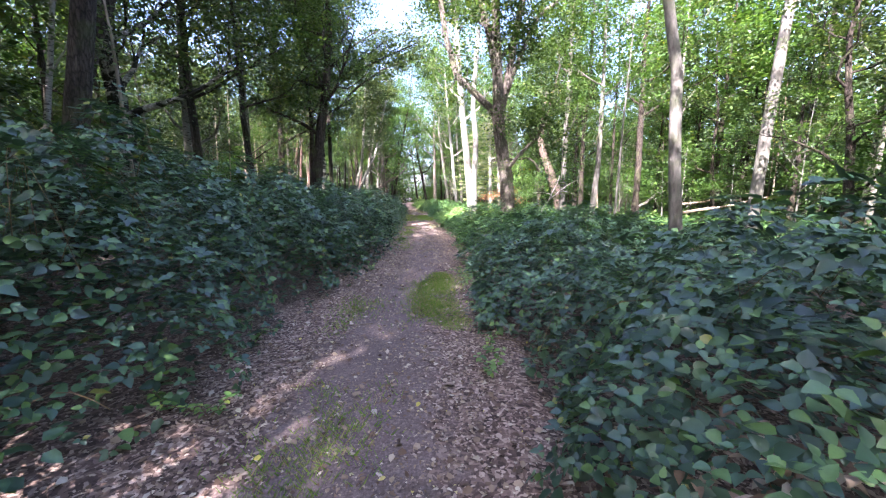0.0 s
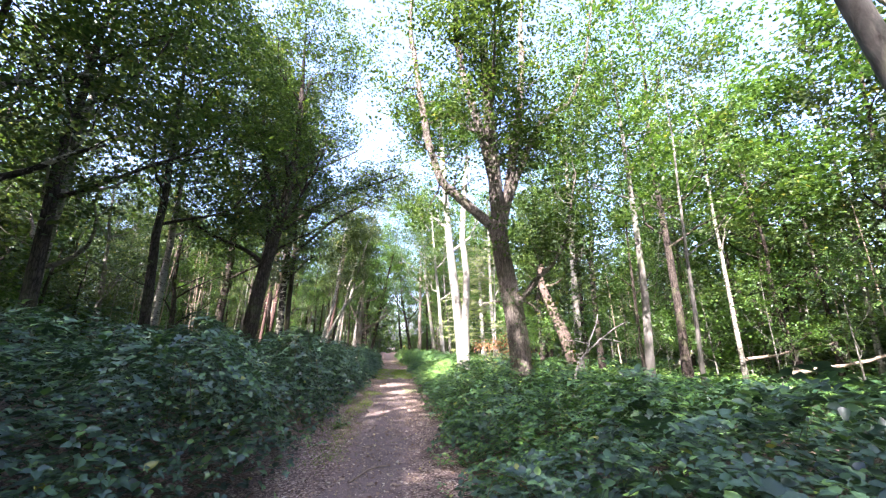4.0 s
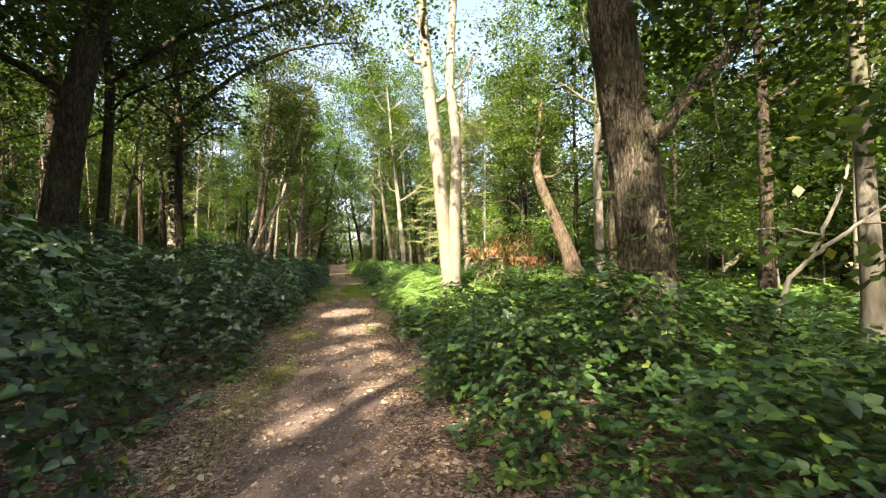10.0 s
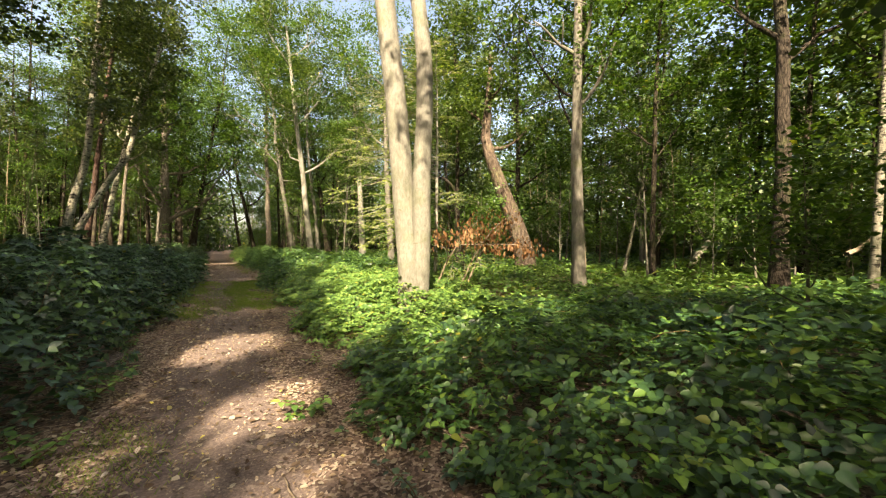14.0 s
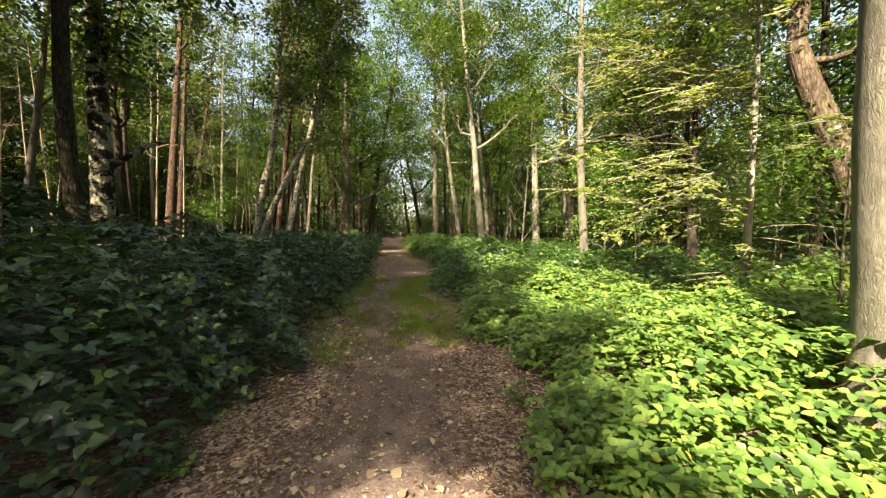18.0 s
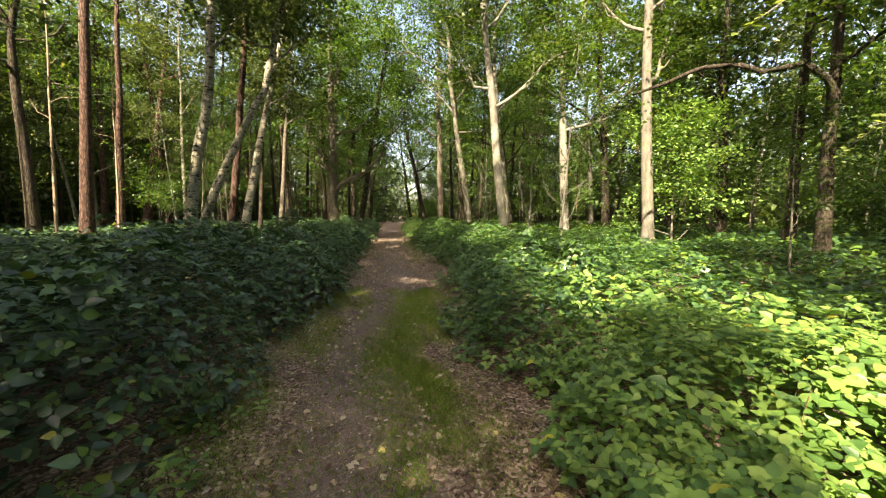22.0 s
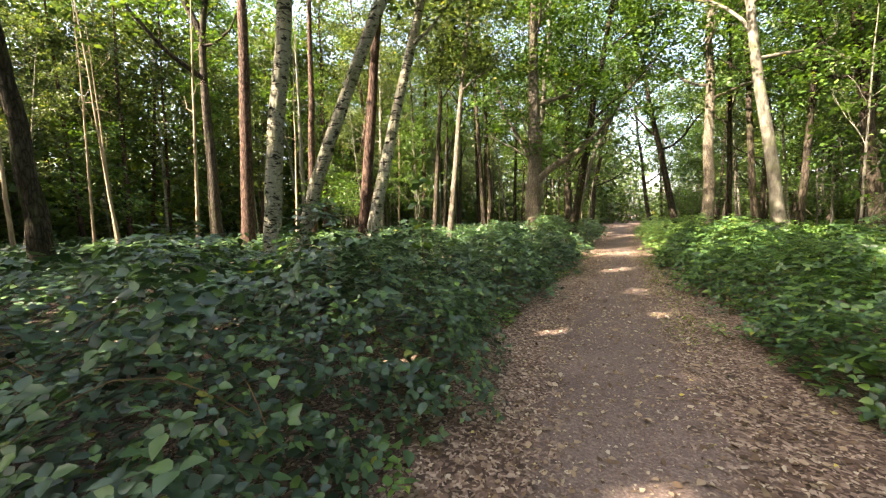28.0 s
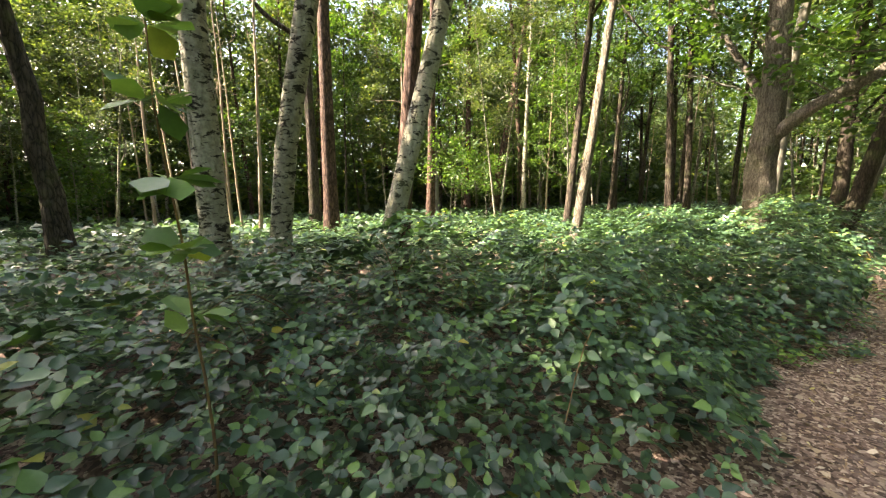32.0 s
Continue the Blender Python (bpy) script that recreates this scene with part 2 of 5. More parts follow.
SPRAY_LEAF = leaf_material("thin yellow-green leaf", [(0.0, (0.11, 0.16, 0.035)), (0.5, (0.20, 0.26, 0.06)), (1.0, (0.31, 0.35, 0.10))], 0.4, 0.5, 0.3)
WITHERED = leaf_material("withered hanging leaf", [(0.0, (0.14, 0.06, 0.03)), (0.5, (0.30, 0.15, 0.075)), (1.0, (0.44, 0.27, 0.15))], 0.3, 0.7, 0.15)
GRASS = leaf_material("grass blade", [(0.0, (0.12, 0.23, 0.035)), (0.5, (0.20, 0.33, 0.055)), (0.82, (0.29, 0.37, 0.09)), (0.88, (0.40, 0.34, 0.19)), (1.0, (0.46, 0.39, 0.25))], 0.45, 0.5, 0.3)
OAK_BARK = bark_material("oak bark", (0.085, 0.07, 0.053), (0.36, 0.312, 0.243), (10, 10, 1.9), bump=1.0, moss=0.45, cracks=34.0, crack_mix=0.6)
GREY_BARK = bark_material("grey bark", (0.09, 0.082, 0.066), (0.225, 0.21, 0.172), (4, 4, 1.3), bump=0.5, moss=0.5)
DARK_BARK = bark_material("dark bark", (0.03, 0.024, 0.018), (0.12, 0.095, 0.07), (6, 6, 1.0), bump=0.8, moss=0.5, cracks=20.0)
PALE_BARK = bark_material("pale smooth bark", (0.20, 0.19, 0.152), (0.335, 0.322, 0.268), (9, 9, 3.2), (0.17, 0.155, 0.11), 0.62, 0.4, 0.5, 0.8, cracks=38.0, crack_mix=0.18)
BIRCH_BARK = bark_material("birch bark", (0.155, 0.145, 0.108), (0.31, 0.29, 0.225), (3, 3, 9), (0.03, 0.024, 0.018), 0.535, 0.5, 0.5, 0.75, (2.4, 2.4, 5.5))
OLD_BIRCH_BARK = bark_material("old birch bark", (0.26, 0.245, 0.175), (0.50, 0.47, 0.36), (5, 5, 7), (0.022, 0.018, 0.014), 0.53, 0.9, 0.5, 0.8, (2.0, 2.0, 4.6), cracks=14.0, crack_mix=0.2)
SCARRED_BIRCH_BARK = bark_material("scarred birch bark", (0.26, 0.245, 0.175), (0.50, 0.47, 0.36), (5, 5, 7), (0.02, 0.016, 0.012), 0.455, 1.0, 0.4, 0.85, (0.8, 0.8, 1.3), cracks=12.0, crack_mix=0.35)
PINE_BARK = bark_material("pine bark", (0.055, 0.033, 0.026), (0.20, 0.122, 0.09), (5, 5, 2.0), bump=0.9, cracks=16.0)
DEAD_WOOD = bark_material("bare dead wood", (0.16, 0.12, 0.08), (0.40, 0.32, 0.23), (5, 5, 1.0), bump=0.6)
BROWN_BARK = bark_material("brown flaking bark", (0.065, 0.046, 0.034), (0.21, 0.16, 0.118), (5, 5, 1.4), (0.05, 0.036, 0.028), 0.58, 0.8, 0.3, cracks=16.0, crack_mix=0.5)
PALE_WOOD = bark_material("bleached dead wood", (0.22, 0.205, 0.175), (0.42, 0.395, 0.34), (5, 5, 1.0), bump=0.5)
STEM = bark_material("bramble stem", (0.10, 0.055, 0.03), (0.22, 0.16, 0.07), (3, 3, 3), bump=0.3)


def ground_materials():
    made = []
    for name, kind in (("leaf litter ground", 0), ("trodden earth path", 1)):
        m, t, p, out = material(name)
        coord = t.nodes.new("ShaderNodeTexCoord")
        at = coord.outputs["Object"]
        flake = node(t, "ShaderNodeTexVoronoi", Scale=46.0, Randomness=1.0)
        warp = node(t, "ShaderNodeTexNoise", Scale=9.0, Detail=3.0)
        t.links.new(at, warp.inputs["Vector"])
        bend = mixed(t, 0.12, at, warp.outputs["Color"], "ADD")
        t.links.new(bend, flake.inputs["Vector"])
        sep = t.nodes.new("ShaderNodeSeparateColor")
        t.links.new(flake.outputs["Color"], sep.inputs[0])
        litter = ramp(t, sep.outputs[0], [(0.0, (0.04, 0.027, 0.021)), (0.4, (0.12, 0.08, 0.06)), (0.75, (0.24, 0.17, 0.13)), (1.0, (0.47, 0.375, 0.29))])
        grit = node(t, "ShaderNodeTexNoise", Scale=55.0, Detail=6.0, Roughness=0.7)
        t.links.new(at, grit.inputs["Vector"])
        soil = ramp(t, grit.outputs[0], [(0.3, (0.068, 0.05, 0.045)), (0.55, (0.175, 0.136, 0.12)), (0.75, (0.40, 0.31, 0.265))])
        wide = node(t, "ShaderNodeTexNoise", Scale=0.9, Detail=4.0)
        t.links.new(at, wide.inputs["Vector"])
        if kind:
            uv = t.nodes.new("ShaderNodeUVMap")
            s2 = t.nodes.new("ShaderNodeSeparateXYZ")
            t.links.new(uv.outputs[0], s2.inputs[0])
            edge = t.nodes.new("ShaderNodeMath")
            edge.operation = "MULTIPLY_ADD"
            t.links.new(warp.outputs[0], edge.inputs[0])
            edge.inputs[1].default_value = 0.9
            t.links.new(s2.outputs[0], edge.inputs[2])
            mask = ramp(t, edge.outputs[0], [(0.75, (0.12, 0.12, 0.12)), (1.15, (0.95, 0.95, 0.95))])
            col = mixed(t, mask, soil, litter)
        else:
            col = mixed(t, 0.85, soil, litter)
        col = mixed(t, 0.55, col, ramp(t, wide.outputs[0], [(0.3, (0.55, 0.55, 0.56)), (0.7, (1, 1, 1))]), "MULTIPLY")
        t.links.new(col, p.inputs["Base Color"])
        p.inputs["Roughness"].default_value = 0.95
        p.inputs["Specular IOR Level"].default_value = 0.15
        b = t.nodes.new("ShaderNodeBump")
        b.inputs["Strength"].default_value, b.inputs["Distance"].default_value = 0.6, 0.015
        t.links.new(mixed(t, 0.5, sep.outputs[1], grit.outputs[0]), b.inputs["Height"])
        t.links.new(b.outputs[0], p.inputs["Normal"])
        made.append(m)
    return made


LITTER, EARTH = ground_materials()


# ---- geometry helpers ----
class Geo:
    """Collects tubes and leaves, then makes them one mesh."""

    def __init__(self):
        self.v, self.f, self.t, self.n = [], [], [], 0

    def add(self, v, f):
        self.v.append(np.asarray(v, dtype=np.float32).reshape(-1, 3))
        f = np.asarray(f, dtype=np.int32)
        if f.shape[-1] == 3:
            self.t.append(f.reshape(-1, 3) + self.n)
        else:
            self.f.append(f.reshape(-1, 4) + self.n)
        self.n += len(self.v[-1])

    def tube(self, pts, radii, sides=8, rough=0.0, seed=0):
        pts, radii = np.asarray(pts, dtype=float), np.asarray(radii, dtype=float)
        n = len(pts)
        d = np.gradient(pts, axis=0)
        d /= np.linalg.norm(d, axis=1)[:, None] + 1e-9
        ref = np.where(np.abs(d[:, 2:3]) > 0.9, np.array([[1.0, 0, 0]]), np.array([[0, 0, 1.0]]))
        if abs(d[0, 2]) > 0.7:
            ref = np.tile(np.array([[1.0, 0.02, 0]]), (n, 1))
        a = np.cross(d, ref)
        a /= np.linalg.norm(a, axis=1)[:, None] + 1e-9
        b = np.cross(d, a)
        ang = np.linspace(0, 2 * math.pi, sides, endpoint=False)
        rr = np.tile(radii[:, None], (1, sides))
        if rough:
            g = np.random.RandomState(seed)
            lobes = sum(g.uniform(-1, 1) * np.sin(k * ang + g.uniform(0, 6)) / k for k in (2, 3, 5, 7))
            fine = g.uniform(-1, 1, (n, sides))
            rr = rr * (1 + rough * (0.7 * lobes[None, :] + 0.5 * fine))
            if sides > 30:
                drift = np.cumsum(g.normal(0, 0.10, n))[:, None]
                ridge = np.sin(13 * ang[None] + 5 * drift) + 0.7 * np.sin(21 * ang[None] - 7 * drift + 1) + 0.5 * np.sin(34 * ang[None] + 9 * drift)
                rr = rr * (1 + 0.016 * ridge) + 0.004 * g.normal(0, 1, (n, sides))
        v = pts[:, None] + rr[..., None] * (np.cos(ang)[None, :, None] * a[:, None] + np.sin(ang)[None, :, None] * b[:, None])
        i = np.arange(n - 1)[:, None] * sides
        j = np.arange(sides)[None, :]
        k = (j + 1) % sides
        self.add(v, np.stack([i + j, i + k, i + k + sides, i + j + sides], -1))

    def leaves(self, at, up, along, size, shape):
        """One blade of the shape at each place, lying across up and pointing along."""
        if not len(at):
            return
        up = up / (np.linalg.norm(up, axis=1)[:, None] + 1e-9)
        side = np.cross(along, up)
        side /= np.linalg.norm(side, axis=1)[:, None] + 1e-9
        fwd = np.cross(up, side)
        s = np.asarray(size, dtype=float).reshape(-1, 1, 1) * np.ones((len(at), 1, 1))
        vs, fs = shape
        v = at[:, None] + s * (vs[None, :, 0:1] * side[:, None] + vs[None, :, 1:2] * fwd[:, None] + vs[None, :, 2:3] * up[:, None])
        self.add(v, fs[None] + (np.arange(len(at)) * len(vs))[:, None, None])

    def mesh(self, name, mat, smooth=False):
        me = bpy.data.meshes.new(name)
        if self.v:
            v = np.concatenate(self.v)
            f = np.concatenate(self.f) if self.f else np.zeros((0, 4), dtype=np.int32)
            t = np.concatenate(self.t) if self.t else np.zeros((0, 3), dtype=np.int32)
            me.vertices.add(len(v))
            me.vertices.foreach_set("co", v.ravel())
            me.loops.add(f.size + t.size)
            me.loops.foreach_set("vertex_index", np.concatenate([f.ravel(), t.ravel()]))
            me.polygons.add(len(f) + len(t))
            me.polygons.foreach_set("loop_start", np.concatenate([np.arange(len(f)) * 4, f.size + np.arange(len(t)) * 3]).astype(np.int32))
            if smooth:
                me.polygons.foreach_set("use_smooth", np.ones(len(f) + len(t), dtype=bool))
            me.update(calc_edges=True)
        me.materials.append(mat)
        return me


def part(name, geo, mat, parent=None, label="", smooth=False, at=None):
    ob = new(name, geo.mesh(name, mat, smooth))
    if parent is not None:
        ob.parent = parent
    if at is not None:
        ob.location = at
    return tagged(ob, label)


def thing(name, x, y, z, label, category, group="", kind=""):
    ob = new(name)
    ob.location = (x, y, z)
    return tagged(ob, label, category, group, kind)


# blade shapes: two quads folded along the midrib, the last a single bent quad
def blade(wide, fold, droop):
    w = wide / 2
    v = np.array([(0, 0, 0), (-w * 0.9, 0.24, fold), (-w * 0.74, 0.6, fold * 0.8), (0, 1, -droop), (w * 0.74, 0.6, fold * 0.8), (w * 0.9, 0.24, fold)])
    return v, np.array([(0, 3, 2, 1), (0, 5, 4, 3)])


LEAFLET = blade(0.74, 0.08, 0.08)
# a broad ovate leaflet, rounded at the foot and drawn out to a tip
OVATE = (np.array([(0, 0, 0), (0, 0.5, -0.02), (0, 1, -0.1), (-0.27, 0.14, 0.06), (-0.36, 0.38, 0.1), (-0.19, 0.74, 0.02), (0.27, 0.14, 0.06), (0.36, 0.38, 0.1), (0.19, 0.74, 0.02)]),
         np.array([(0, 1, 4, 3), (1, 2, 5, 4), (0, 6, 7, 1), (1, 7, 8, 2)]))
SLIM = blade(0.5, 0.08, 0.1)
LOBED = (np.array([(0, 0, 0), (-0.3, 0.35, 0.05), (-0.42, 0.75, 0.03), (0, 1.05, -0.05), (0.42, 0.7, 0.03), (0.28, 0.3, 0.05)]), np.array([(0, 3, 2, 1), (0, 5, 4, 3)]))
CARD = (np.array([(0, 0, 0), (-0.36, 0.45, 0.06), (0, 1, -0.06), (0.36, 0.55, 0.06)]), np.array([(0, 3, 2, 1)]))
SHARD = (np.array([(0, 0, 0), (-0.34, 0.78, 0.08), (0.36, 0.86, -0.06)]), np.array([(0, 2, 1)]))
GRASSBLADE = (np.array([(-0.06, 0, 0), (0.06, 0, 0), (0.0, 1, 0.1)]), np.array([(0, 1, 2)]))


def unit(a):
    return a / (np.linalg.norm(a, axis=-1, keepdims=True) + 1e-9)


# ---- plan ----
def path_x(y):
    return np.interp(y, *PATH_MID)


def path_half(y):
    return np.interp(y, *PATH_HALF)


def ground_z(x, y):
    x, y = np.asarray(x, dtype=float), np.asarray(y, dtype=float)
    d = np.abs(x - path_x(y)) - path_half(y)
    side = np.where(x < path_x(y), LEFT_RISE, RIGHT_RISE)
    far = np.clip(d / 7, 0, 1)
    lump = 0.05 * np.sin(1.7 * x + 0.6 * y) + 0.06 * np.sin(0.45 * x - 0.8 * y + 2)
    return side * far * far * (3 - 2 * far) + lump * np.clip(d / 1.5, 0, 1) + 0.012 * np.sin(2.3 * x + 1.1 * y)


def lit(p, margin=0.0):
    """Whether a place stands in a gap of the canopy, between the sun and a sunlit clearing."""
    p = np.asarray(p, dtype=float).reshape(-1, 3)
    hit = np.zeros(len(p), dtype=bool)
    for x, y, z, r in CLEARINGS:
        q = p - np.array((x, y, z))
        s = q @ TO_SUN
        off = np.linalg.norm(q - s[:, None] * TO_SUN, axis=1)
        hit |= (s > 2.0) & (off < r + margin * min(1.0, r / 1.2))
    return hit


# ---- ground ----
def build_ground():
    xs = np.concatenate([[-300, -120, -70], np.arange(-45, -6, 1.5), np.arange(-6, 6.01, 0.15), np.arange(7.5, 46, 1.5), [70, 120, 300]])
    ys = np.concatenate([[-300, -120, -60], np.arange(-30, 0, 2), np.arange(0, 70, 0.3), np.arange(70, 130, 2), [180, 300]])
    gx, gy = np.meshgrid(xs, ys)
    z = ground_z(gx, gy)
    g = Geo()
    n, k = len(xs), len(ys)
    i = np.arange(k - 1)[:, None] * n + np.arange(n - 1)[None]
    g.add(np.stack([gx, gy, z], -1), np.stack([i, i + 1, i + 1 + n, i + n], -1))
    part("ground", g, LITTER, None, "brown woodland floor covered in leaf litter", True)["kind"] = "structure"
    # trodden strip
    g = Geo()
    us = np.linspace(-1.25, 1.25, 26)
    ys = np.arange(-6, 125, 0.2)
    x = path_x(ys)[:, None] + us[None] * path_half(ys)[:, None]
    z = ground_z(x, ys[:, None]) + 0.012 - 0.006 * (np.abs(us) > 1.2) * 3 + 0.012 * np.sin(9 * x + 3 * ys[:, None]) * np.sin(4 * ys[:, None]) * (np.abs(us) < 1.2)
    n, k = len(us), len(ys)
    i = np.arange(k - 1)[:, None] * n + np.arange(n - 1)[None]
    g.add(np.stack([x, np.broadcast_to(ys[:, None], x.shape), z], -1), np.stack([i, i + 1, i + 1 + n, i + n], -1))
    ob = part("path", g, EARTH, None, "trodden brown earth footpath strewn with dead leaves", True)
    ob["kind"] = "structure"
    uv = ob.data.uv_layers.new(name="across")
    u = np.broadcast_to(np.abs(us)[None], x.shape).ravel()
    loops = np.empty(len(ob.data.loops), dtype=np.int32)
    ob.data.loops.foreach_get("vertex_index", loops)
    uv.data.foreach_set("uv", np.stack([u[loops], np.zeros(len(loops))], -1).astype(np.float32).ravel())


build_ground()


# ---- trees ----
def bough(rng, start, way, length, r0, up=0.25, wander=0.25, n=7, r1=0.25):
    """A bent, tapering limb: its points and radii."""
    pts, way = [np.array(start, dtype=float)], unit(np.array(way, dtype=float))
    for _ in range(n - 1):
        way = unit(way + wander * rng.normal(0, 1, 3) * np.array((1, 1, 0.7)) + np.array((0, 0, up)) / n * 2)
        pts.append(pts[-1] + way * length / (n - 1))
    return np.array(pts), r0 * np.linspace(1, r1, n)


def foliage(g, rng, tips, count, spread, size, shape, flat=0.55, keep=None):
    """Leaves in loose clumps round the twig ends."""
    if not len(tips) or count <= 0:
        return
    tips = np.asarray(tips)
    m = max(1, count // 20)
    clump = tips[rng.randint(0, len(tips), m)] + rng.normal(0, 1, (m, 3)) * spread * np.array((1, 1, flat))
    lie = rng.normal(0, 0.35, (m, 3)) + np.array((0, 0, 1.0))
    pick = rng.randint(0, m, count)
    at = clump[pick] + rng.normal(0, 1, (count, 3)) * (1.15 * size + 0.1 * spread) * np.array((1, 1, 0.5))
    if keep is not None:
        ok = keep(at)
        at, pick = at[ok], pick[ok]
    up = lie[pick] + rng.normal(0, 0.35, (len(at), 3))
    along = rng.normal(0, 1, (len(at), 3)) + np.array((0, 0, -0.3))
    g.leaves(at, up, along, size * rng.uniform(0.6, 1.25, len(at)), shape)


def limbs_of(rng, trunk, radii, first, count, reach, up, wander, sides, g_list, sub=3, thin=0.5):
    """Limbs along the upper trunk, each with twigs; returns twig points for the leaves."""
    n, tips = len(trunk), []
    for k in range(count):
        f = first + (1 - first) * (k + rng.uniform(0, 0.9)) / count
        i = min(f * (n - 1), n - 1.001)
        a, w = int(i), i - int(i)
        p = trunk[a] * (1 - w) + trunk[a + 1] * w
        r = (radii[a] * (1 - w) + radii[a + 1] * w) * thin
        turn = k * 2.4 + rng.uniform(-0.5, 0.5)
        length = reach * rng.uniform(0.6, 1.15) * (1.15 - 0.6 * f)
        pts, rr = bough(rng, p, (math.cos(turn), math.sin(turn), rng.uniform(0.1, 0.8)), length, r, up, wander)
        g = Geo()
        g.tube(pts, rr, sides)
        tips += [pts[-1], pts[-2], pts[-3]]
        for s in range(sub):
            j = rng.randint(2, len(pts) - 1)
            q, qr = bough(rng, pts[j], pts[j] - pts[j - 1] + rng.normal(0, 0.5, 3) * length / 5, length * rng.uniform(0.3, 0.6), rr[j] * 0.55, up, wander * 1.2, 5)
            g.tube(q, qr, max(3, sides - 2))
            tips += [q[-1], q[-2]]
        g_list.append(g)
    return tips


def make_tree(rng, name, label, category, height, r0, bark, leaf, leaves, shape=CARD, size=0.16, lean=(0, 0), first=0.4, count=8, reach=3.0,
              up=0.5, wander=0.22, sides=8, crook=0.02, spread=0.5, x=0, y=0, z=0, split=False, extra=(), keep=None, flare=0.35, top=0.12, group="", sub=3, rough=0.05, line=None):
    """A tree of trunk, limbs and crown, with its foot at x, y, z."""
    root = thing(name, x, y, z, label, category, group)
    n = 14
    h = np.linspace(0, 1, n)
    bend = np.cumsum(rng.normal(0, crook, (n, 2)), axis=0)
    trunk = np.stack([lean[0] * h * height + bend[:, 0] * height * 0.1 * h ** 0.5, lean[1] * h * height + bend[:, 1] * height * 0.1 * h ** 0.5, h * height - 0.15], -1)
    if line is not None:
        line = np.array([(line[0][0], line[0][1], -0.15), *line], dtype=float)
        trunk = np.stack([np.interp(h * height, line[:, 2], line[:, c]) for c in (0, 1)] + [h * height - 0.15], -1)
    radii = r0 * ((1 - h) * (1 - top) + top) * (1 + flare * np.exp(-h * height / 0.35))
    g = Geo()
    stout = split and r0 > 0.28
    hh = np.linspace(0, 1, 110 if stout else 40 if split else n)
    fine = np.stack([np.interp(hh, h, trunk[:, c]) for c in range(3)], -1)
    g.tube(fine, np.interp(hh, h, radii), 72 if stout else sides + 6 if split else sides, rough, rng.randint(1 << 20))
    part("trunk", g, bark, root, "", True)
    gs = []
    tips = limbs_of(rng, trunk, radii, first, count, reach, up, wander, max(4, sides - 2), gs, sub)
    for pts, r_a, r_b, leafy in extra:
        e = Geo()
        pts = np.asarray(pts, dtype=float)
        t = np.linspace(0, 1, len(pts))
        tt = np.linspace(0, 1, len(pts) * 3)
        sm = np.stack([np.interp(tt, t, pts[:, c]) for c in range(3)], -1)
        e.tube(sm, np.linspace(r_a, r_b, len(tt)), sides, rough)
        for j in range(len(pts) * 2 if leafy else 0):
            k = rng.randint(len(tt) // 3, len(tt))
            q, qr = bough(rng, sm[k], rng.normal(0, 1, 3) + np.array((0, 0, 0.4)), rng.uniform(0.7, 1.8), max(r_b * 0.6, 0.012), 0.3, 0.25, 5)
            e.tube(q, qr, 4)
            tips += [q[-1], q[-2]]
        gs.append(e)
    if split:
        for e in gs:
            part("limb", e, bark, root, "", True)
    else:
        whole = Geo()
        for e in gs:
            whole.v += e.v
            whole.f += [f + whole.n for f in e.f]
            whole.n += e.n
        part("branchwork", whole, bark, root, "", True)["kind"] = "stuff"
    if leaves:
        g = Geo()
        foliage(g, rng, tips, leaves, spread, size, shape, 0.6, keep)
        part("crown", g, leaf, root)
    return root


# ---- the trees beside the path ----
OAK_LIMBS = [
    ([(-0.4, 0, 3.8), (-0.66, 0, 4.65), (-1.38, 0.0, 5.3), (-2.05, 0, 5.9), (-2.45, 0, 7.2), (-2.77, 0, 9.2), (-3.1, 0.1, 11.4), (-2.9, 0.0, 13.6)], 0.16, 0.05, True),
    ([(-0.1, -0.05, 2.5), (0.08, -0.2, 2.75), (0.34, -0.25, 3.1), (0.82, -0.25, 3.55), (1.2, -0.25, 4.1), (1.38, -0.25, 4.8), (1.7, -0.2, 6.2)], 0.085, 0.025, True),
    ([(-0.45, 0, 4.2), (-0.46, -0.1, 5.2), (-0.92, -0.3, 7.2), (-1.4, -0.4, 8.8), (-1.7, -0.3, 10.7), (-1.5, -0.6, 13.8)], 0.17, 0.05, True),
    ([(-0.45, 0, 4.4), (-0.16, 0, 5.8), (0.27, 0.2, 8.2), (0.51, 0.3, 10.2), (0.55, 0.4, 12.0), (0.9, 0.3, 14.5)], 0.16, 0.05, True),
    ([(-0.25, 0, 5.2), (0.04, 0, 6.0), (0.87, 0.2, 8.0), (2.0, 0.3, 8.9), (2.6, 0.3, 10.4), (3.0, 0.2, 12.8)], 0.11, 0.03, True)]
LTREE_LIMBS = [
    ([(-0.2, 0, 4.3), (-0.9, -0.1, 4.8), (-1.6, -0.2, 5.1), (-2.4, -0.3, 5.4), (-3.4, -0.3, 6.2)], 0.10, 0.03, True),
    ([(0.06, 0, 6.6), (-0.68, 0.1, 8.3), (-1.03, 0.2, 9.7), (-1.2, 0.2, 11.5)], 0.13, 0.04, True),
    ([(0.41, 0, 7.4), (1.55, 0.1, 8.5), (3.0, 0.2, 9.4)], 0.08, 0.02, True)]
